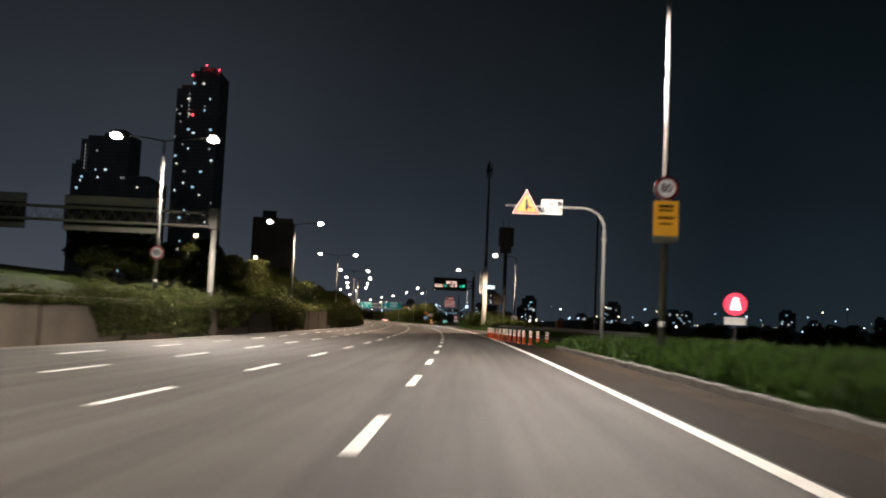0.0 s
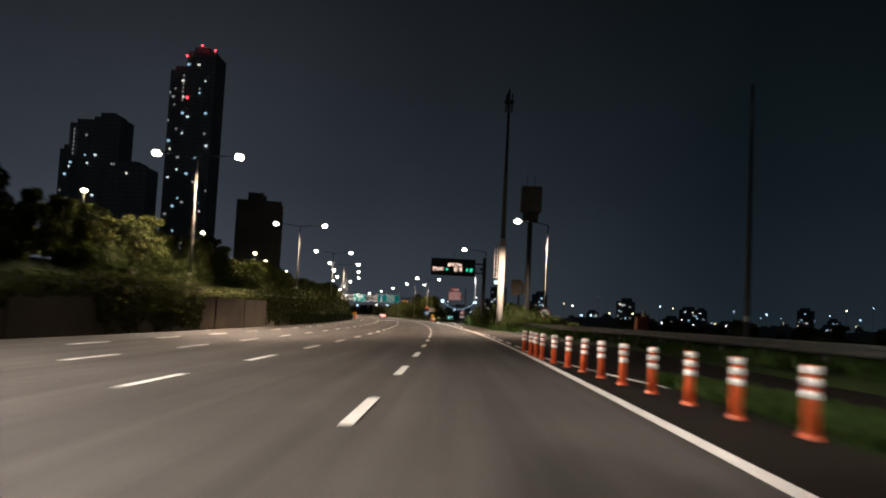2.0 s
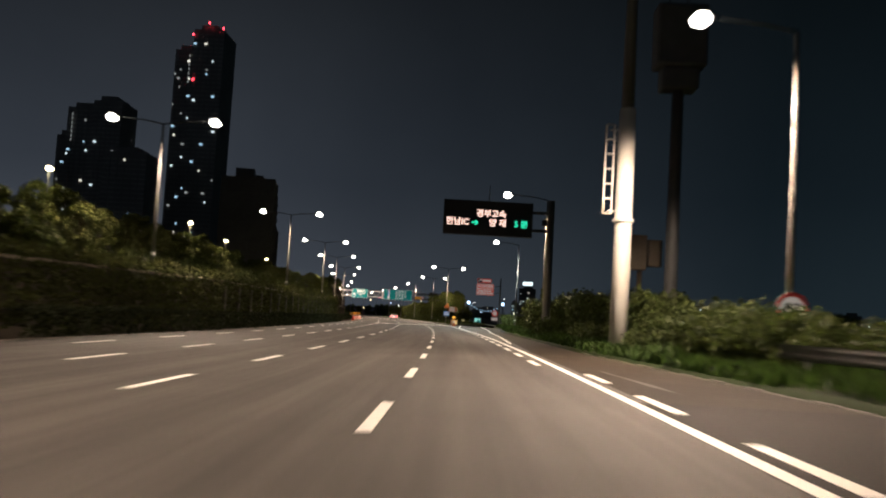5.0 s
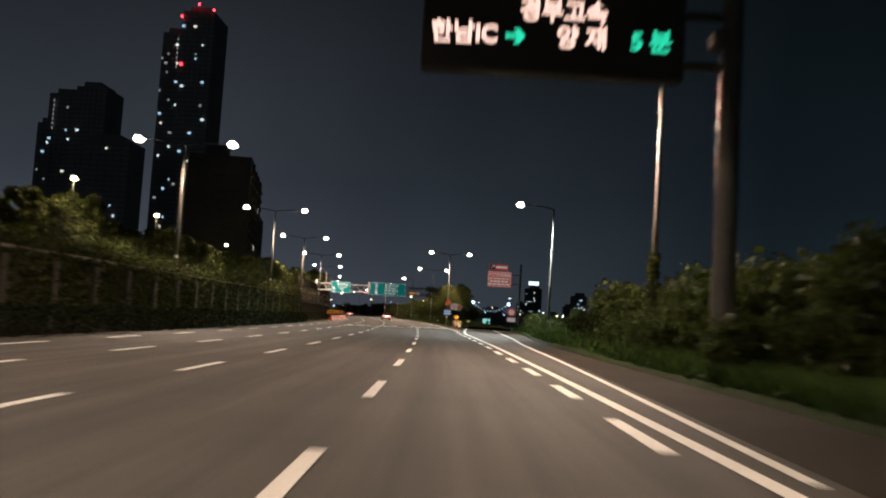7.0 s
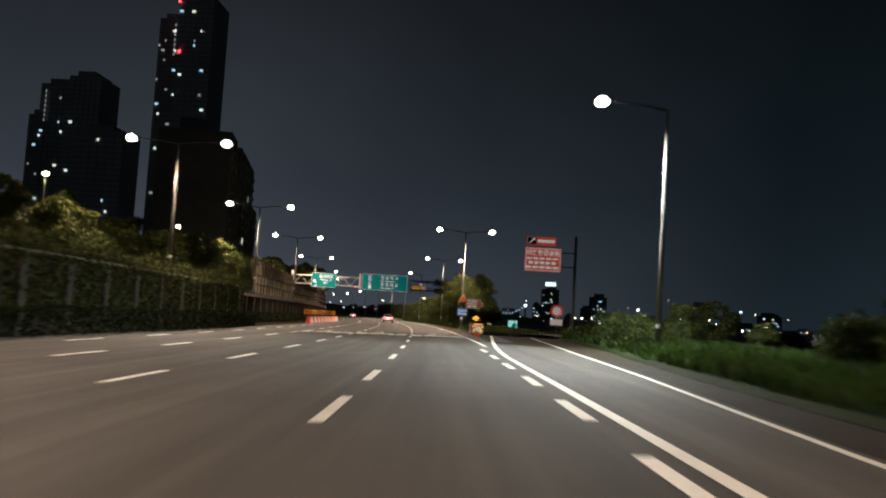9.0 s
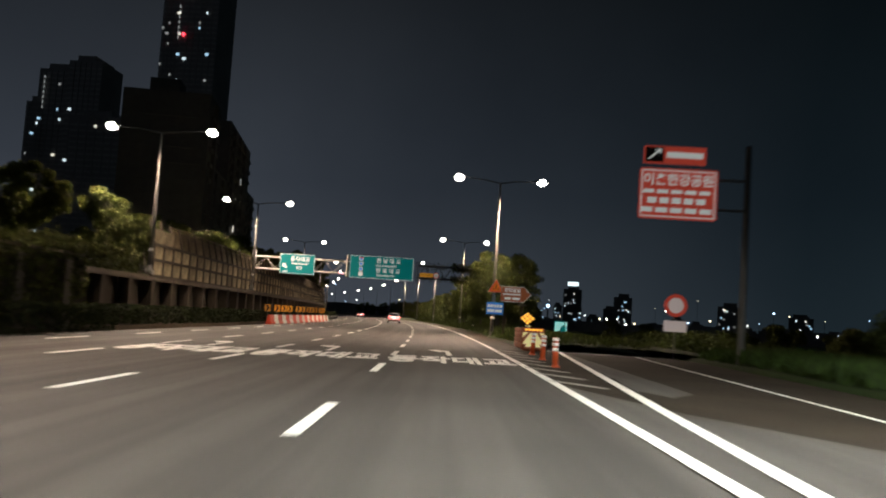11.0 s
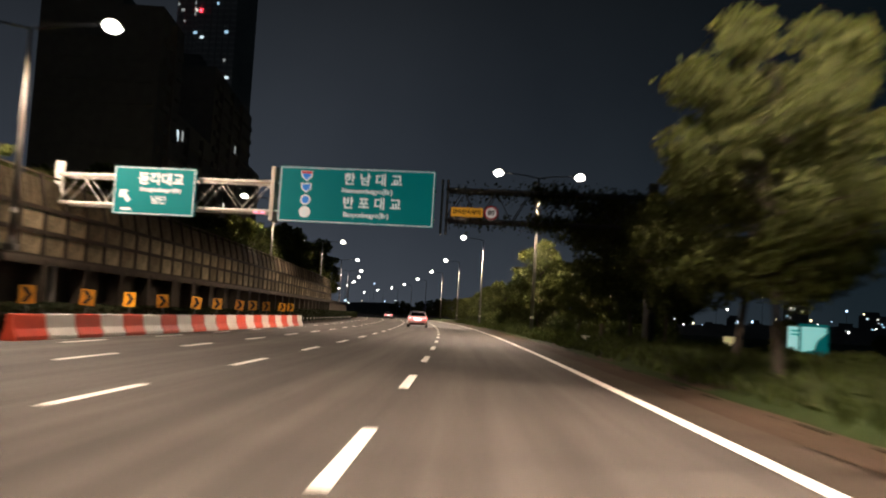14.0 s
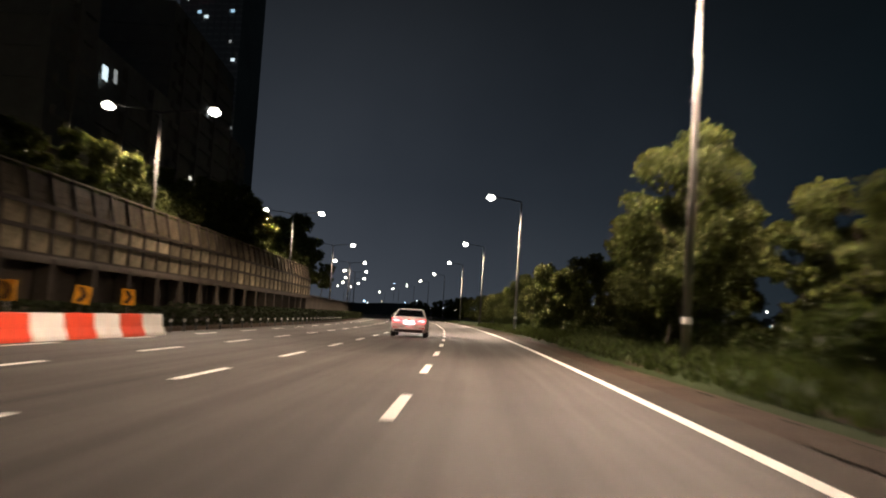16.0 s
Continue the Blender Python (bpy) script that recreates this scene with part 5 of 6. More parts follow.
# ---- trees, bushes, hedges ----
def tree(kind, seed, h, spread, n, mat, trunk_h, leaf=0.2, label="", clumps=40, fine=1.0):
    g = np.random.default_rng(seed)
    t = empty(kind, pose(0, 0, 0))
    bm = bmesh.new()
    bend = g.normal(0, 0.12, (4, 2))
    spine = [(0, 0, -0.3)] + [(bend[i, 0], bend[i, 1], trunk_h * (i + 1) / 4 + (h - trunk_h) * 0.16 * i) for i in range(4)]
    tube(bm, spine, 0.11 * h / 7, 0.05 * h / 7, 8)
    bl, ch = [], h - trunk_h
    lean = g.normal(0, 0.12 * spread, 2)
    for i in range(clumps):
        u = 0.02 + 0.94 * (i + g.uniform(0, 1)) / clumps
        rim = spread * min(1.0, 1.9 * (u + 0.08) ** 0.6 * (1 - u) ** 0.55) * (0.85 + 0.25 * g.uniform())
        a, k = g.uniform(0, 2 * math.pi), rim * g.uniform(0.25, 1.0) ** 0.6
        tip = (k * math.cos(a) + lean[0] * u, k * math.sin(a) + lean[1] * u, trunk_h + ch * u - 0.12 * k)
        if i % 3 == 0:
            root = spine[2 + (i * 3 // clumps)] if u < 0.8 else spine[-1]
            tube(bm, [root, ((root[0] + tip[0]) / 2, (root[1] + tip[1]) / 2, (root[2] + tip[2]) / 2 + 0.15), tip], 0.035 * h / 7, 0.01, 5)
        r = fine * spread * g.uniform(0.13, 0.27)
        bl.append((*tip, r * g.uniform(0.9, 1.4), r * g.uniform(0.9, 1.4), r * g.uniform(0.6, 0.95)))
    part("trunk", bm, M_BARK, t, smooth=True)
    c = leaves("crown", blob_points(g, bl, n), leaf, mat, t, seed)
    tagged(c, kind="stuff")
    return tagged(t, label, "tree", "")


T1 = tree("tree", 11, 6.6, 2.5, 9000, M_LEAF, 1.9, 0.17, "leafy young street tree with a thin trunk")
T2 = tree("tree", 12, 7.6, 3.0, 10000, M_LEAF, 1.7, 0.18, "broad leafy tree with a dark trunk")
T3 = tree("tree", 13, 5.6, 2.2, 7000, M_LEAF, 1.6, 0.16, "small leafy street tree on the verge")
N1 = tree("tree", 14, 6.8, 2.5, 17000, M_LEAF, 2.0, 0.105, "leafy street tree with a thin trunk and feathery crown", 80, 0.9)
N2 = tree("tree", 15, 7.2, 2.9, 18000, M_LEAF, 2.1, 0.11, "spreading street tree with loose leafy boughs", 90, 0.85)
first = set()


def plant(src, x, y, z, s=1.0, rz=0.0, sz=None):
    m = pose(x, y, z, 0, 0, rz) @ Matrix.Diagonal((s, s, sz or s, 1))
    if src in first:
        return copy_thing(src, m)
    first.add(src)
    src.matrix_basis = m
    return src


rnd = random.Random(21)
for i in range(34):
    y = 70 + i * 5.2 + rnd.uniform(-2, 2)
    plant((T2, T1, T3)[i % 3], xc(y) - rnd.uniform(20, 27), y, 3.0, rnd.uniform(0.5, 0.8), rnd.uniform(0, 360))
# row along the near verge
for o, y, src, s in ((5.7, 263.8, N1, 0.7), (7.3, 271.0, N2, 0.88), (7.7, 280.0, N1, 0.9), (8.1, 288.6, N2, 1.0), (7.5, 299.0, N1, 0.74), (6.7, 310.8, N1, 1.08), (7.9, 317.4, N2, 0.88), (10.2, 304.5, T1, 0.9), (11.2, 311.0, T2, 1.0)):
    plant(src, xc(y) + o, y, 0.2, s, rnd.uniform(0, 360), s * 1.22 if y < 265 else s)
for i in range(24):
    y = 315 + i * 5.2
    plant((T1, T2, T3)[i % 3], xc(y) + 8.3 + rnd.uniform(-0.4, 2.6), y, 0.1, rnd.uniform(0.9, 1.15), rnd.uniform(0, 360))
for i in range(14):
    y = 445 + i * 14
    plant((T3, T2)[i % 2], xc(y) + 9 + rnd.uniform(-1, 3), y, 0.0, rnd.uniform(0.9, 1.2), rnd.uniform(0, 360))
for o, y in ((12.9, 305), (11.9, 317)):
    plant((T2, T1)[int(y) % 2], xc(y) + o, y, -1.6, 1.35, rnd.uniform(0, 360))
# trees and tall shrubs beside the message board and round the lamp by the slip road
for o, y, src, k in ((11.9, 137.5, T3, 0.86), (10.9, 144.5, T3, 0.74), (12.4, 152.0, T1, 0.72), (13.6, 212, T3, 0.72), (15.4, 218, T1, 0.62), (17.0, 210, T3, 0.75), (18.5, 221, T1, 0.7)):
    plant(src, xc(y) + o, y, -0.2, k, rnd.uniform(0, 360))
# trees behind the noise barrier
for i in range(34):
    y = 254 + i * 4.6 + rnd.uniform(-1.4, 1.4)
    plant((T3, T1, T2)[i % 3], xc(y) - rnd.uniform(17.6, 20.5), y, 2.9, rnd.uniform(0.72, 0.95) * ramp(y, 290, 1.0, 300, 1.35, 325, 1.4, 345, 1.85), rnd.uniform(0, 360))
T5 = tree("tree", 16, 7.0, 2.8, 3600, M_LEAF, 1.7, 0.28, "dark riverside tree beyond the road", 34, 1.15)
# riverside trees further off, dark
for i in range(34):
    y = -5 + i * 11.0 + rnd.uniform(-4, 4)
    o = rnd.uniform(26, 46)
    if 195 < y < 232:
        o += 12
    plant(T5, xc(y) + o, y, -1.8, rnd.uniform(0.62, 0.85) if i % 3 == 0 else rnd.uniform(0.5, 0.66), rnd.uniform(0, 360))
# dense dark belt of trees behind the wall
for i in range(64):
    y = 69 + i * 2.8 + rnd.uniform(-1.2, 1.2)
    o = -rnd.uniform(20.5, 23.5) if i % 2 else -rnd.uniform(24.5, 30)
    plant(T5, xc(y) + o, y, 2.9, rnd.uniform(0.58, 0.78), rnd.uniform(0, 360))
# dark riverside belts beyond the verge
for i in range(30):
    y = 48 + i * 5.0 + rnd.uniform(-2, 2)
    plant(T5, xc(y) + rnd.uniform(31, 46), y, -2.4, rnd.uniform(0.6, 0.9), rnd.uniform(0, 360))
for i in range(10):
    y = 250 + i * 3.0
    plant(T5, xc(y) + 24 + rnd.uniform(0, 12), y, -2.4, rnd.uniform(0.6, 0.8), rnd.uniform(0, 360))
# terrace trees above the wall
for i in range(40):
    y = 74 + i * 9.6 + rnd.uniform(-4, 4)
    o = -rnd.uniform(22, 30) if i % 2 else -rnd.uniform(30, 42)
    plant((T1, T2, T3)[i % 3], xc(y) + o, y, 3.0 + (-o - 15) * 0.1, rnd.uniform(0.5, 0.7) if o > -32 else rnd.uniform(0.65, 1.0), rnd.uniform(0, 360))
for o, y, s in ((-19.5, 112, 0.55), (-19.0, 156, 0.66), (-18.6, 197, 0.66), (-18.8, 206, 0.62), (-17.8, 230, 0.68), (-17.9, 241, 0.88), (-18.0, 250.5, 0.84), (-17.7, 257, 0.76), (-17.5, 262.5, 0.62), (-17.4, 268.0, 0.6), (-17.5, 274.5, 0.84), (-17.6, 281.4, 0.86), (-17.4, 287.0, 0.72),
                (-18.8, 264, 0.66), (-18.6, 294, 0.7), (-17.2, 303, 0.64), (-17.3, 312, 0.7), (-17.4, 322, 0.72), (-18.9, 338, 0.9), (-18.9, 352, 0.8), (-18.6, 384, 1.0), (-18.4, 396, 1.0), (-18.0, 425, 1.1)):
    plant(T1 if int(y) % 2 else T2, xc(y) + o, y, 3.0, s, rnd.uniform(0, 360))


def bush(seed, r, h, n, mat, label, leaf=0.13):
    g = np.random.default_rng(seed)
    bl = [(g.uniform(-r, r) * 0.7, g.uniform(-r, r) * 0.7, h * g.uniform(0.25, 0.7), r * g.uniform(0.3, 0.55), r * g.uniform(0.3, 0.55), h * g.uniform(0.22, 0.42)) for i in range(11)]
    t = empty("bush", pose(0, 0, 0))
    c = leaves("foliage", blob_points(g, bl, n), leaf, mat, t, seed)
    tagged(c, kind="stuff")
    bm = bmesh.new()
    for b in bl[:6]:
        tube(bm, [(0, 0, -0.2), (b[0] * 0.5, b[1] * 0.5, b[2] * 0.6), (b[0], b[1], b[2])], 0.035, 0.01, 5)
    part("stems", bm, M_BARK, t)
    return tagged(t, label, "bush")


B1 = bush(31, 2.0, 2.0, 5200, M_BUSH, "round leafy roadside bush")
B2 = bush(32, 1.6, 2.4, 4800, M_BUSH, "tall unkempt roadside shrub")
B3 = bush(33, 1.3, 1.1, 2600, M_BUSH, "low leafy shrub on the verge")
for o, y, src, s in ((8.6, 118.5, B1, 0.9), (9.6, 115.0, B1, 0.8), (11.0, 116.0, B3, 1.2), (8.0, 124.5, B2, 0.8), (9.3, 131.0, B1, 1.3), (9.9, 137.5, B2, 1.55), (9.3, 143.0, B2, 1.5), (10.2, 148.0, B2, 1.7),
                     (10.4, 153.5, B1, 1.7), (8.1, 156.3, B1, 0.9), (8.7, 152.8, B2, 0.95), (9.0, 159.8, B2, 1.15), (8.6, 165.5, B1, 0.85), (10.6, 163.0, B2, 1.8), (10.3, 168.5, B1, 1.5), (11.2, 174.0, B2, 1.8), (10.2, 179.5, B1, 1.1), (11.5, 184.0, B2, 1.2), (12.4, 189.0, B1, 1.0),
                     (10.6, 210.0, B2, 1.0), (11.2, 207.5, B1, 0.7), (11.4, 215.0, B2, 1.1), (12.7, 216.0, B2, 0.9), (14.0, 221.0, B1, 0.9), (15.5, 226.0, B1, 1.0)):
    plant(src, xc(y) + o, y, 0.15, s, rnd.uniform(0, 360))
for i in range(14):
    y = 8 + i * 8
    plant(B2 if i % 2 else B1, xc(y) + rnd.uniform(22, 30), y, -1.0, rnd.uniform(0.7, 1.1), rnd.uniform(0, 360))
# shrubs close behind the kerb by the message board
for i in range(18):
    y = 111 + i * 3.0 + rnd.uniform(-0.8, 0.8)
    plant((B3, B1, B2)[i % 3], xc(y) + right_edge(y) + rnd.uniform(1.7, 2.6), y, 0.1, rnd.uniform(0.6, 0.85), rnd.uniform(0, 360))
# shrubs under the terrace trees
for i in range(34):
    y = 84 + i * 4.4 + rnd.uniform(-1, 1)
    plant(B2 if i % 2 else B1, xc(y) - 19.0 - rnd.uniform(0, 4), y, 2.7, rnd.uniform(0.8, 1.15), rnd.uniform(0, 360))
# shrubs on the terrace before the gantry
for i in range(16):
    y = 36 + i * 1.9
    plant(B2 if i % 2 else B1, xc(y) - 18.6 - rnd.uniform(0, 7), y, 1.6, rnd.uniform(0.45, 0.7), rnd.uniform(0, 360))
# clipped shrubs behind the verge trees
for i in range(40):
    y = 262 + i * 3.3
    plant(B3 if i % 3 or y < 283 else B1, xc(y) + 7.9 + rnd.uniform(-0.3, 1.2) + (1.0 if y < 300 else 0), y, 0.1, rnd.uniform(0.55, 0.9), rnd.uniform(0, 360), rnd.uniform(0.6, 0.9) * (0.7 if y < 283 else 1.0))
# shrubs in the gore and riverside beyond the slip road
for i in range(16):
    y = 242 + i * 4
    plant(B1 if i % 2 else B2, xc(y) + 15 + i * 0.7 + rnd.uniform(-1, 2), y, -1.0, rnd.uniform(0.8, 1.3), rnd.uniform(0, 360))


def ivy_cover(y):
    """How far down the wall the ivy hangs, as a share of the wall's height."""
    return ramp(y, 22, 0.12, 40, 0.12, 41.5, 1, 59.8, 1, 60.2, 0.1, 62.2, 0.1, 62.6, 0.9, 70, 0.8, 71.5, 0.3, 78.5, 0.25, 79.5, 1, 94.3, 1, 95, 0.14, 115.6, 0.12, 116.6, 1, 240, 1)


def ivy(name, y0, y1, n, seed, thick, label, mat=M_IVY):
    """Ivy hanging over the wall and growing along its top."""
    g = np.random.default_rng(seed)
    pts = []
    while len(pts) < n:
        y = g.uniform(y0, y1)
        c = ivy_cover(y) * (0.85 + 0.3 * noise.noise((y * 0.5, 3.0, seed)) + 0.25 * noise.noise((y * 1.7, 1.0, seed)))
        if g.uniform() > 0.3 + c:
            continue
        t = wall_top(y)
        if g.uniform() < 0.45:
            o, z = left_edge(y) - g.uniform(-0.15, 1.2), t + abs(g.normal(0, thick)) * (0.45 + max(0, c) * 0.7) * (0.7 + 0.6 * noise.noise((y * 0.35, 7.0, seed)))
        else:
            o, z = left_edge(y) + abs(g.normal(0.08, 0.10)), t - g.uniform(0, 1) ** 1.1 * max(0.12, c) * (t + 0.45)
        pts.append((xc(y) + o, y, z))
    ob = leaves(name, np.array(pts), 0.13, mat, seed=seed)
    return tagged(ob, label, "ivy", kind="stuff")


ivy("ivy", 22, 116, 42000, 41, 0.42, "green ivy hanging over the concrete wall in patches")
ivy("ivy", 116, 236, 56000, 42, 0.40, "thick ivy and creepers covering the wall top")


def hedge(name, y0, y1, off0, off1, z0, z1, n, seed, label, mat=M_HEDGE):
    g = np.random.default_rng(seed)
    y = g.uniform(y0, y1, n)
    u, v = g.uniform(0, 1, n), g.uniform(0, 1, n)
    face = g.uniform(0, 1, n) < 0.55
    u = np.where(face, 1 - 0.12 * u, u)
    v = np.where(face, v, 1 - 0.15 * v)
    pts = np.array([(xc(a) + off0(a) + (off1(a) - off0(a)) * b, a, z0 + (z1 - z0) * c * (1 + 0.15 * noise.noise((a * 0.4, b, seed)))) for a, b, c in zip(y, u, v)])
    return tagged(leaves(name, pts, 0.12, mat, seed=seed), label, "hedge", kind="stuff")


hedge("hedge", 124, 238, lambda y: left_edge(y), lambda y: left_edge(y) + 0.8, -0.3, 0.75, 16000, 51, "low dark clipped hedge at the foot of the wall")
hedge("hedge", 236, 248, lambda y: -16.2, lambda y: -15.0, 2.5, 3.6, 5000, 54, "dark shrubs on the wall before the noise barrier", M_IVY)
hedge("hedge", 236, 330, lambda y: -14.6, lambda y: left_edge(y) - 0.15, -0.1, 0.75, 22000, 52, "low dark clipped hedge in front of the noise barrier")
hedge("hedge", 330, 480, lambda y: -14.6, lambda y: left_edge(y) - 0.15, -0.1, 0.95, 20000, 53, "low dark clipped hedge in front of the noise barrier")


# ---- park lamps on the terrace ----
def park_lamp(off, y, z):
    t = empty("park_lamp", pose(xc(y) + off, y, 4.5))
    part("pole", tube(bmesh.new(), [(0, 0, -0.5), (0, 0, z - 4.5)], 0.06, 0.045, 8), M_DARKSTEEL, t)
    bm = bmesh.new()
    bmesh.ops.create_uvsphere(bm, u_segments=14, v_segments=8, radius=0.3, matrix=Matrix.Translation((0, 0, z - 4.5 + 0.2)) @ Matrix.Diagonal((1, 1, 0.7, 1)))
    part("globe", bm, M_LAMPWARM, t, "warm glowing lamp globe", smooth=True)
    ld = bpy.data.lights.new("park_light", "POINT")
    ld.energy, ld.color, ld.shadow_soft_size = 480, (1.0, 0.84, 0.5), 0.35
    lo = new("park_light", ld)
    lo.parent = t
    lo.matrix_basis = pose(0, -0.45, z - 4.5 - 0.2)
    tagged(t, "warm park lamp among the terrace trees", "park lamp", "park lamps")


for o, y, s in ((-32.2, 124.0, 1.0), (-34.4, 125.0, 1.05), (-29.0, 82.6, 0.8), (-31.6, 83.4, 0.85), (-31.0, 167.9, 1.0), (-33.6, 168.6, 1.1), (-29.8, 209.8, 1.0), (-32.4, 210.4, 1.05), (-31.6, 243.8, 1.05), (-30.2, 285.8, 1.0), (-29.9, 346.0, 0.95)):
    plant(N1, xc(y) + o, y, 4.3, s, rnd.uniform(0, 360))
for o, y, z in ((-30.4, 81.8, 9.0), (-33.3, 123.3, 11.2), (-32.2, 167.3, 11.3), (-31.0, 209.0, 11.2), (-33.0, 243.0, 11.6), (-31.5, 285.0, 11.2), (-31.0, 345.0, 10.8)):
    park_lamp(o, y, z)


# ---- apartment towers and the far shore ----
def tower(x0, x1, y, depth, zs, seed, lit, label, floor=3.0, rz=0.0, column=None):
    """A tower of upright blocks (share of width from, to, height), with floor bands and lit windows."""
    g = random.Random(seed)
    w = x1 - x0
    t = empty("apartment_tower", pose(x0, y, 0, 0, 0, rz))
    for k, (a, b, h, dy) in enumerate(zs):
        bm = boxed(a * w, b * w, dy, depth, -5, h)
        box(bm, a * w + 0.2 * (b - a) * w, a * w + 0.75 * (b - a) * w, dy + 2, depth - 2, h - 0.1, h + 3.5)
        blk = part("wall", bm, M_FACADE, t)
        bm = bmesh.new()
        z = 9.0
        while z < h - 2:
            box(bm, a * w - 0.15, b * w + 0.15, dy - 0.25, dy + 0.1, z, z + 0.9)
            z += floor
        tagged(part("balcony_band", bm, M_FACADE2, blk), kind="stuff")
        for i in range(1, 6):
            xx = a * w + (b - a) * w * i / 6
            part("pilaster", boxed(xx - 0.35, xx + 0.35, dy - 0.4, dy + 0.1, -4, h - 1), M_FACADE, blk)
    for i in range(lit):
        a, b, h, dy = g.choice(zs)
        u = (g.randrange(0, 11) + 0.5) / 11
        fl = int(min(0.985, g.random() ** 0.8) * (h - 14) / floor)
        z = 12 + fl * floor
        x = (a + (b - a) * u) * w
        s = g.choice((0.5, 0.6, 0.95, 0.4))
        win = part("window", boxed(x - s, x + s, dy - 0.5, dy - 0.32, z - 0.75, z + 0.6), g.choice(M_WIN), t)
    if column:
        u, z0, z1 = column
        for i in range(int((z1 - z0) / 3)):
            part("stair_window", boxed(u * w - 0.3, u * w + 0.3, zs[0][3] - 0.5, zs[0][3] - 0.32, z0 + i * 3, z0 + i * 3 + 1.6), M_WIN[2], t)
    return tagged(t, label, "apartment tower", "apartment towers")


TW = tower(-210.5, -177.5, 690, 30, ((0.0, 0.42, 173, 2.0), (0.38, 1.0, 187, 0.0)), 5, 50, "tall dark apartment tower with scattered lit windows", column=(0.30, 150, 171))
for u, z in ((0.36, 183), (0.68, 191.5), (0.98, 188), (0.42, 152)):
    part("beacon", tube(bmesh.new(), [(33.0 * u, -0.6, z - 0.6), (33.0 * u, -0.6, z + 0.7)], 0.6, 0.6, 8), M_BEACON, TW, "small red aircraft beacon")
tower(-291.5, -247.5, 700, 28, ((0.0, 0.22, 112, 1.0), (0.13, 0.62, 132, 2.0), (0.55, 1.0, 137, 0.0)), 6, 20, "dark apartment tower with stepped roofline", column=(0.22, 108, 130))
tower(-232.0, -205.0, 640, 24, ((0.0, 1.0, 92, 0.0),), 8, 5, "dark apartment slab, mostly unlit")


def near_slab():
    """A slab block whose long side runs along the road, gable to the front."""
    t = empty("apartment_slab", pose(-62.4, 360, 0, 0, 0, 10.45))
    for y0, y1, h, x1 in ((0, 12, 39.5, 2.6), (12, 48, 30.0, 0.0), (48, 91.5, 44.5, 0.0), (91.5, 106, 33.0, 0.4)):
        w = part("wall", boxed(-13.2, x1, y0, y1, 0, h), M_SLAB, t)
        part("roof_house", boxed(-9.5, -4, y0 + 4, y0 + 10, h, h + 3.2), M_SLAB, t)
        for k in range(int(h / 2.9) - 1):
            part("balcony", boxed(x1, x1 + 0.5, y0 + 1.5, y1 - 1.5, 3 + k * 2.9, 3.9 + k * 2.9), M_SLAB, w)
        for k in range(max(1, int((y1 - y0) / 11))):
            part("stair_bay", boxed(x1, x1 + 0.7, y0 + 5 + k * 11, y0 + 6.2 + k * 11, 0, h - 1), M_SLAB, w)
        for k in range(int(h / 2.9) - 1):
            part("floor_band", boxed(-12.8, x1 - 0.4, y0 - 0.2, y0, 3 + k * 2.9, 3.5 + k * 2.9), M_SLAB, w)
    for y, z, s, m in ((20.5, 26.3, 0.8, 0), (8.0, 28.4, 0.9, 2), (24.0, 26.8, 0.5, 2), (44.0, 15.0, 0.9, 2), (62.0, 20.0, 0.7, 1), (70.0, 33.0, 0.6, 2)):
        part("window", boxed(0.52, 0.62, y - s, y + s, z - 0.8, z + 0.8), M_WIN[m], t)
    tagged(t, "long dark apartment slab behind the noise barrier, few lit windows", "apartment block", "apartment towers")


near_slab()


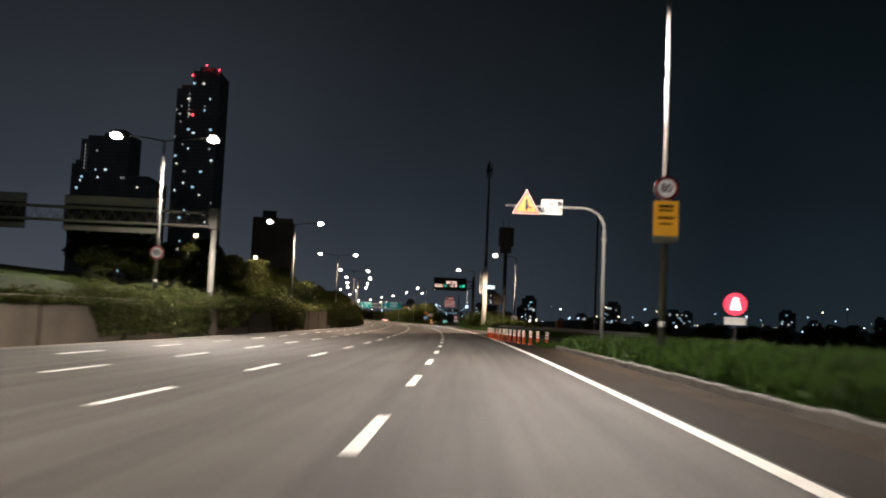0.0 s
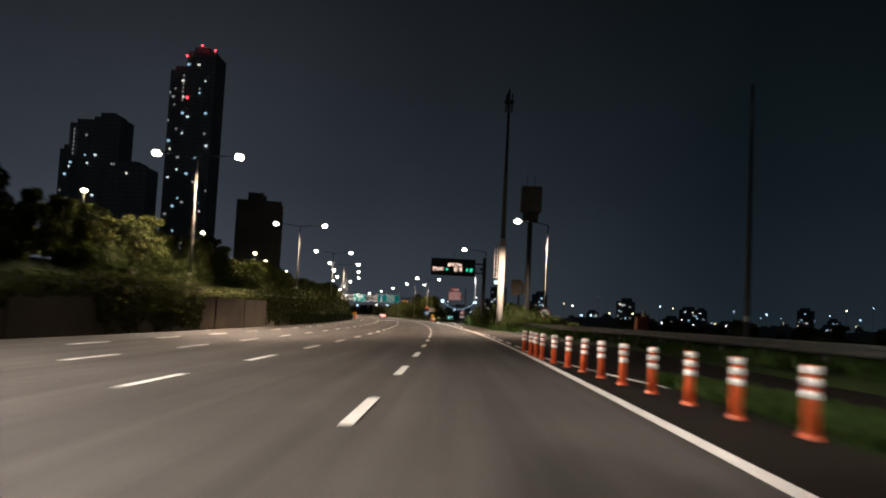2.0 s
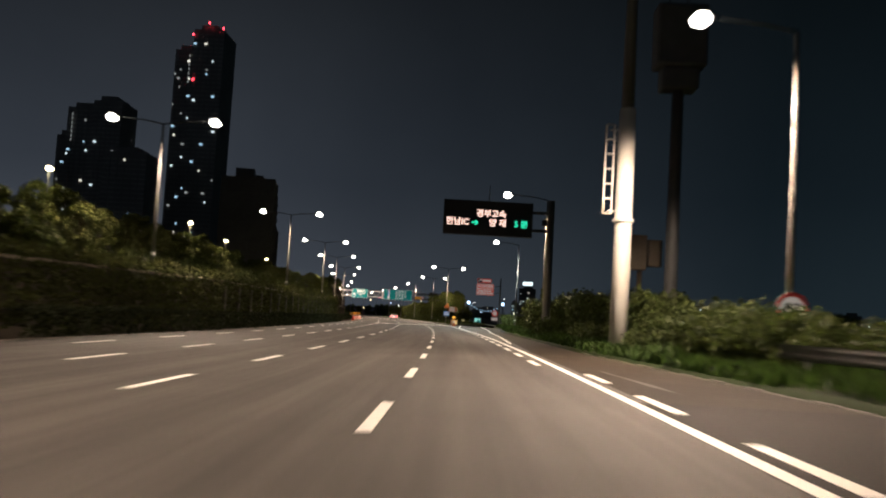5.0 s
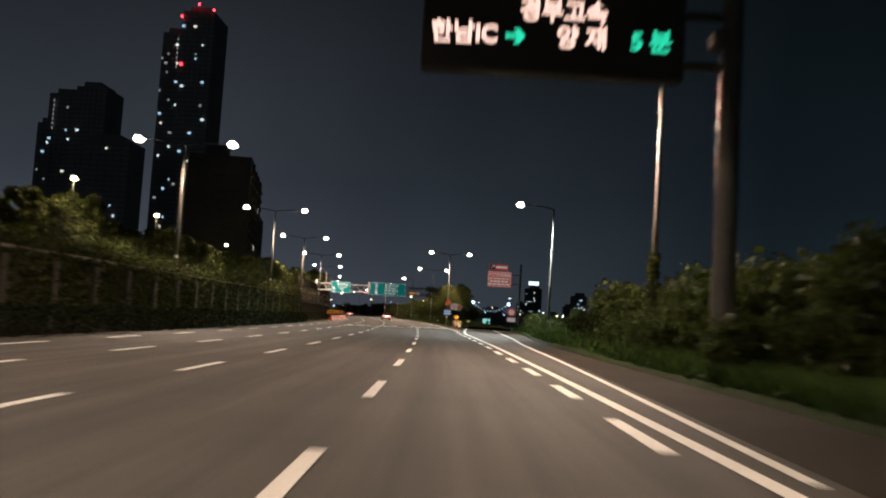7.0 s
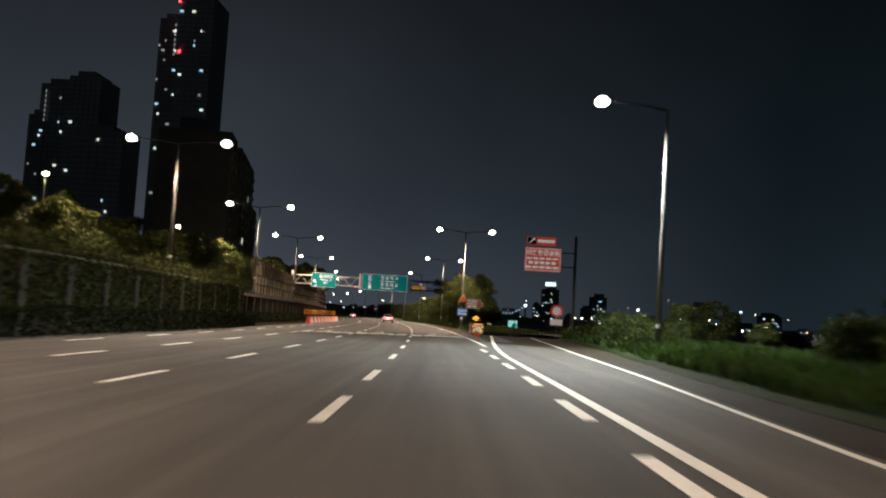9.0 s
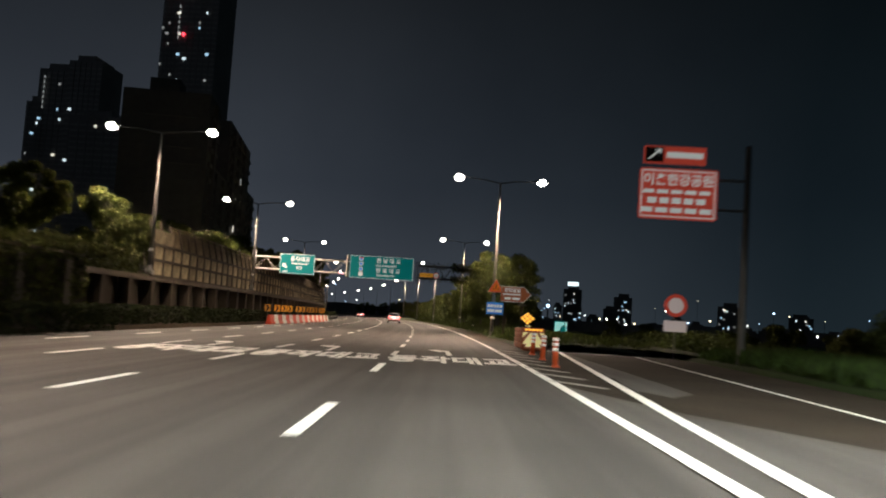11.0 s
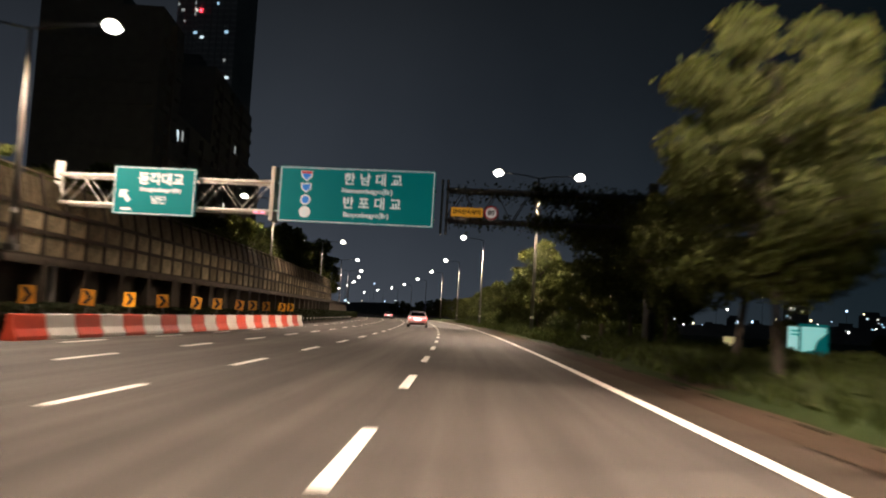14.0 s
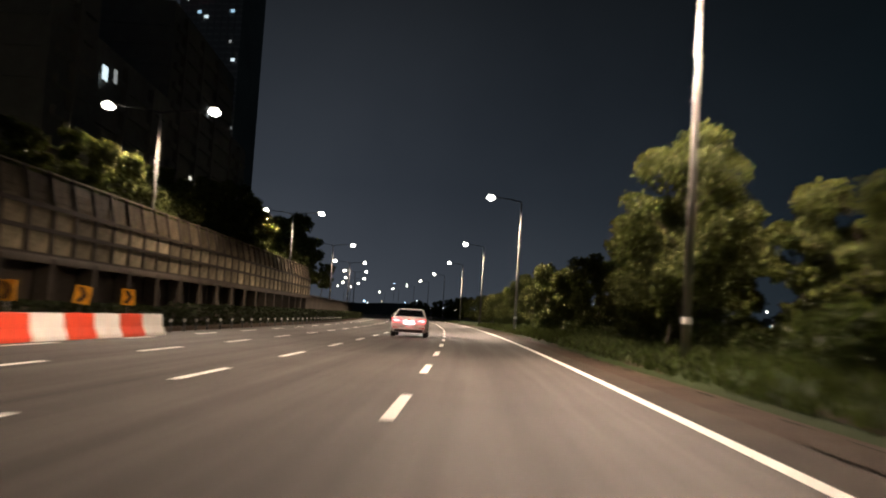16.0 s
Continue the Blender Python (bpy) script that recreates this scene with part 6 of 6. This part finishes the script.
def far_shore():
    g = random.Random(9)
    for i in range(46):
        a = radians(-3 + 40 * (i + g.random()) / 46)
        d = g.uniform(1150, 1700)
        w, h = g.uniform(14, 30), g.uniform(9, 22) if g.random() < 0.75 else g.uniform(26, 42)
        x, y = d * math.sin(a), 100 + d * math.cos(a)
        t = empty("far_building", pose(x, y, -3, 0, 0, -math.degrees(a)))
        bl = part("wall", boxed(-w / 2, w / 2, 0, 14, -2, h), M_FAR, t)
        part("roof", boxed(-w / 3, w / 4, 3, 10, h, h + 4), M_FAR, t)
        for k in range(g.randrange(5, 12)):
            xx, z = g.uniform(-w / 2 + 2, w / 2 - 2), g.uniform(3, h - 3)
            part("window", boxed(xx - 1.0, xx + 1.0, -0.4, -0.1, z - 0.8, z + 0.8), g.choice(M_WIN), t)
        tagged(t, "distant dark apartment block with a few lit windows", "building", "far shore buildings")
    bank = bmesh.new()
    n = 90
    prev = None
    rows = []
    for i in range(n + 1):
        a = radians(-40 + 110 * i / n)
        d = 1050
        h = 9 + 7 * noise.noise((i * 0.35, 0, 0)) + 4 * noise.noise((i * 1.3, 4, 0))
        rows.append((bank.verts.new((d * math.sin(a), 100 + d * math.cos(a), -6)), bank.verts.new((d * math.sin(a), 100 + d * math.cos(a), max(3, h))), bank.verts.new((1.1 * d * math.sin(a), 100 + 1.1 * d * math.cos(a), max(3, h)))))
    for r0, r1 in zip(rows, rows[1:]):
        bank.faces.new((r0[0], r1[0], r1[1], r0[1]))
        bank.faces.new((r0[1], r1[1], r1[2], r0[2]))
    tagged(part("backdrop", bank, M_FAR), "dark wooded far river bank", "river bank", kind="structure")
    for i in range(90):
        a = radians(-12 + 48 * (i + g.random()) / 90)
        d = 1000 + g.uniform(-40, 30)
        z = 6 + abs(g.gauss(0, 9))
        x, y = d * math.sin(a), 100 + d * math.cos(a)
        t = empty("far_lamp", pose(x, y, 0))
        part("pole", tube(bmesh.new(), [(0, 0, -6), (0, 0, z)], 0.2, 0.15, 5), M_FAR, t)
        bm = bmesh.new()
        bmesh.ops.create_icosphere(bm, subdivisions=1, radius=g.choice((0.35, 0.45, 0.6, 0.95)), matrix=Matrix.Translation((0, 0, z)))
        part("globe", bm, g.choice(M_CITY), t)
        tagged(t, "distant street light on the far shore", "street light", "far shore lights")


far_shore()


def far_block(x, y, w, h, seed, label):
    g = random.Random(seed)
    t = empty("far_building", pose(x, y, -3, 0, 0, -math.degrees(math.atan2(x, y - 150))))
    part("wall", boxed(-w / 2, w / 2, 0, 14, -2, h), M_FAR, t)
    part("roof", boxed(-w / 4, w / 3, 3, 10, h, h + 4), M_FAR, t)
    for k in range(12):
        xx, z = g.uniform(-w / 2 + 2, w / 2 - 2), g.uniform(h * 0.3, h - 3)
        part("window", boxed(xx - 0.8, xx + 0.8, -0.4, -0.1, z - 0.7, z + 0.7), g.choice(M_WIN), t)
    return tagged(t, label, "building", "far shore buildings")


far_block(120, 1208, 20, 40, 3, "distant apartment block with scattered lit windows")
far_block(214, 1120, 22, 34, 4, "distant apartment block with scattered lit windows")
S1 = far_block(77, 1390, 24, 53, 7, "distant block with a lit white sign on its roof")
part("roof_sign", boxed(-7, 7, 2, 2.6, 57.5, 62.5), glow("lit_roof_sign", (0.75, 0.95, 1.0), 1.6), S1, "lit white roof sign")
# blue-lit bridge far over the river
t = empty("far_bridge", pose(-4, 1050, 0))
part("deck", boxed(-30, 62, 0, 6, 4, 6, 0.3), M_FAR, t)
for x in (0.0, 36.0):
    part("pylon", boxed(x - 0.6, x + 0.6, 1, 3, 0, 21, 0.1), M_FAR, t)
    part("pylon_light", boxed(x - 1.3, x + 1.3, 0.4, 0.9, 18.0, 20.5, 0.3), M_CITY[2], t, "bright blue-white light")
for i in range(13):
    x = 36.0 * i / 12
    z = 19 - 8 * (1 - ((x - 18) / 18) ** 2)
    part("cable_light", boxed(x - 0.5, x + 0.5, 0.4, 0.8, z - 0.5, z + 0.5), M_WIN[3], t)
tagged(t, "distant bridge hung with blue lights", "bridge")
t = empty("small_sign", pose(xc(283.3) + 13.5, 283.3, -1.6))
part("post", tube(bmesh.new(), [(0, 0.05, -1.0), (0, 0.05, 2.6)], 0.05, 0.05, 8), M_STEEL, t)
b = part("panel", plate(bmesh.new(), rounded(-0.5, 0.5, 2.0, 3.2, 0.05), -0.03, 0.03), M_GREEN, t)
part("white_field", plate(bmesh.new(), [(-0.42, 2.2), (0.0, 2.3), (0.1, 2.6), (0.42, 2.9), (0.42, 3.1), (-0.42, 3.1)], -0.042, -0.034), glow("lit_path_sign", (0.35, 0.85, 0.80), 0.55), b)
tagged(t, "white and teal riverside path sign on a post", "road sign")
t = empty("small_board", pose(xc(283) + 10.6, 283.0, -1.6))
part("post", tube(bmesh.new(), [(0, 0.05, -1.0), (0, 0.05, 2.2)], 0.04, 0.04, 8), M_STEEL, t)
part("panel", plate(bmesh.new(), rounded(-0.25, 0.25, 1.9, 2.6, 0.02), -0.02, 0.02), M_CREAM, t)
tagged(t, "small beige notice board on a post", "notice board")


t = empty("marker_stone", pose(-5.94, 284.3, 0.22, 0, 0, 8))
part("stone", boxed(-0.14, 0.14, -0.1, 0.1, -0.1, 0.46, 0.03), M_BARWHITE, t)
part("cap", boxed(-0.15, 0.15, -0.11, 0.11, 0.46, 0.5, 0.015), M_BARWHITE, t)
tagged(t, "low white marker stone in the verge grass", "marker stone")
t = empty("marker_post", pose(-5.35, 285.2, 0.22, 0, 2, 8))
part("post", tube(bmesh.new(), [(0, 0, -0.2), (0, 0, 0.95)], 0.08, 0.075, 10), M_PIER, t, smooth=True)
part("cap", tube(bmesh.new(), [(0, 0, 0.94), (0, 0, 1.0)], 0.09, 0.06, 10), M_PIER, t)
tagged(t, "short grey post in the verge grass", "post")

t = empty("notice_board", pose(2.23, 285.8, 0.94, 0, 0, turn(285.8)))
b = part("board", plate(bmesh.new(), rounded(-0.54, 0.54, -0.58, 0.58, 0.05), 0.0, 0.04), M_LITPALE, t, "lit white and teal park notice board")
part("picture", plate(bmesh.new(), rounded(-0.06, 0.5, -0.26, 0.16, 0.03), -0.012, -0.004), M_LITTEAL, b)
for z, w in ((0.42, 0.8), (0.28, 0.6)):
    part("writing_bar", boxed(-0.44, -0.44 + w, -0.012, -0.004, z - 0.04, z + 0.04), M_LITTEAL, b)
part("foot_band", boxed(-0.5, 0.5, -0.012, -0.004, -0.5, -0.4), M_LITTEAL, b)
for x in (-0.4, 0.4):
    part("leg", tube(bmesh.new(), [(x, 0.07, -2.8), (x, 0.07, 0.45)], 0.03, 0.03, 8), M_STEEL, t, smooth=True)
tagged(t, "lit teal and white park notice board beyond the shrubs", "notice board")


# ---- cars ----
def sedan(paint, label):
    t = empty("car", pose(0, 0, 0))
    # stations from rear to front: y, half-width at sill, at belt, belt height, underside
    st = ((0.00, 0.74, 0.70, 0.88, 0.42), (0.06, 0.84, 0.80, 0.96, 0.30), (0.30, 0.91, 0.86, 1.04, 0.26), (0.90, 0.925, 0.88, 1.02, 0.24), (2.0, 0.925, 0.89, 0.98, 0.22), (3.2, 0.925, 0.89, 0.95, 0.22), (3.9, 0.92, 0.85, 0.88, 0.24), (4.5, 0.88, 0.78, 0.76, 0.26), (4.75, 0.78, 0.68, 0.66, 0.32), (4.82, 0.64, 0.58, 0.58, 0.40))
    bm = bmesh.new()
    rings = []
    for y, ws, wb, zb, zu in st:
        zm = zu + (zb - zu) * 0.55
        half = [(0, zu), (ws * 0.9, zu), (ws, zu + 0.1), (ws * 1.005, zm), (wb, zb - 0.05), (wb * 0.93, zb), (0, zb + 0.015)]
        ring = half + [(-x, z) for x, z in half[-2:0:-1]]
        rings.append([bm.verts.new((x, y, z)) for x, z in ring])
    k = len(rings[0])
    for a, b in zip(rings, rings[1:]):
        for i in range(k):
            bm.faces.new((a[i], a[(i + 1) % k], b[(i + 1) % k], b[i]))
    bm.faces.new(rings[0])
    bm.faces.new(rings[-1][::-1])
    bmesh.ops.recalc_face_normals(bm, faces=bm.faces[:])
    body = part("body", bm, paint, t, smooth=True)
    # glass house and roof
    gs = ((0.55, 0.66, 1.02), (1.25, 0.60, 1.38), (1.75, 0.585, 1.445), (2.5, 0.585, 1.455), (2.95, 0.60, 1.40), (3.75, 0.70, 0.94))
    bm = bmesh.new()
    rings = []
    for y, w, z in gs:
        lo = 0.93 if y < 3.5 else 0.88
        rings.append([bm.verts.new(p) for p in ((-0.80, y, lo), (-w, y, z), (w, y, z), (0.80, y, lo))])
    for a, b in zip(rings, rings[1:]):
        for i in range(3):
            bm.faces.new((a[i], a[i + 1], b[i + 1], b[i]))
    bm.faces.new(rings[0])
    bm.faces.new(rings[-1][::-1])
    bmesh.ops.recalc_face_normals(bm, faces=bm.faces[:])
    part("window_glass", bm, M_GLASS, t, "dark tinted glass")
    bm = bmesh.new()
    rings = [[bm.verts.new(p) for p in ((-w - 0.02, y, z - 0.03), (-w + 0.05, y, z + 0.012), (w - 0.05, y, z + 0.012), (w + 0.02, y, z - 0.03))] for y, w, z in gs[1:5]]
    for a, b in zip(rings, rings[1:]):
        for i in range(3):
            bm.faces.new((a[i], a[i + 1], b[i + 1], b[i]))
    part("roof", bm, paint, t, smooth=True)
    for s in (-1, 1):
        for pts in (((s * 0.79, 0.5, 1.0), (s * 0.62, 1.22, 1.385)), ((s * 0.62, 2.98, 1.395), (s * 0.75, 3.75, 0.95)), ((s * 0.80, 2.1, 0.95), (s * 0.605, 2.1, 1.43))):
            part("window_pillar", tube(bmesh.new(), pts, 0.045, 0.04, 6), paint, t)
        part("side_mirror", boxed(s * 0.98 - 0.11, s * 0.98 + 0.11, 3.0, 3.12, 0.93, 1.09, 0.03), M_DARKSTEEL, t)
        tl = part("tail_light", plate(bmesh.new(), [(s * 0.30, 0.86), (s * 0.34, 0.78), (s * 0.80, 0.74), (s * 0.84, 0.92), (s * 0.6, 0.93)], -0.05, 0.10), M_TAIL, t, "glowing red tail light")
        part("light_core", plate(bmesh.new(), [(s * 0.40, 0.83), (s * 0.76, 0.79), (s * 0.78, 0.89), (s * 0.58, 0.89)], -0.06, -0.051), M_TAILCORE, tl)
        part("reflector", boxed(s * 0.66 - 0.14, s * 0.66 + 0.14, -0.02, 0.03, 0.46, 0.50), M_RED, t)
        part("head_light", boxed(s * 0.62 - 0.16, s * 0.62 + 0.16, 4.58, 4.74, 0.58, 0.70, 0.03), M_WHITE, t)
        for y in (0.95, 3.75):
            wl = part("wheel", tube(bmesh.new(), [(s * 0.70, y, 0.33), (s * 0.93, y, 0.33)], 0.33, 0.33, 24), M_RUBBER, t, smooth=False)
            part("rim", tube(bmesh.new(), [(s * 0.90, y, 0.33), (s * 0.937, y, 0.33)], 0.22, 0.19, 14), M_CHROME, wl)
    part("number_plate", plate(bmesh.new(), rounded(-0.26, 0.26, 0.70, 0.82, 0.015), -0.075, -0.03), M_PLATE, t, "lit white number plate")
    part("bumper_trim", boxed(-0.72, 0.72, -0.03, 0.2, 0.28, 0.40, 0.03), M_BLACK, t)
    part("chrome_strip", boxed(-0.80, 0.80, -0.03, 0.05, 0.52, 0.535), M_CHROME, t)
    part("emblem", plate(bmesh.new(), disc(0.06, 14, 0, 0.89), -0.05, 0.0), M_CHROME, t)
    return tagged(t, label, "car", "")


CAR = sedan(M_CAR, "white four-door saloon with its red tail lights on")
CAR.matrix_basis = at(-1.75, 331.0, 0.01)
for s in (-1, 1):
    ld = bpy.data.lights.new("head_light_beam", "SPOT")
    ld.energy, ld.color, ld.spot_size, ld.spot_blend, ld.shadow_soft_size = 1500, (0.75, 0.88, 1.0), radians(70), 0.8, 0.06
    lo = new("head_light_beam", ld)
    lo.parent = CAR
    lo.matrix_basis = pose(s * 0.6, 4.95, 0.64, 84, 0, 0)
ld = bpy.data.lights.new("tail_glow", "POINT")
ld.energy, ld.color, ld.shadow_soft_size = 9, (1.0, 0.12, 0.14), 0.3
lo = new("tail_glow", ld)
lo.parent = CAR
lo.matrix_basis = pose(0, -1.0, 0.7)
C2 = sedan(material("silver_car_paint", (0.35, 0.35, 0.36), 0.3, 0.4, 0.05, 2, 10, 0), "silver saloon far ahead with red tail lights on")
C2.matrix_basis = at(-5.3, 455.0, 0.01)
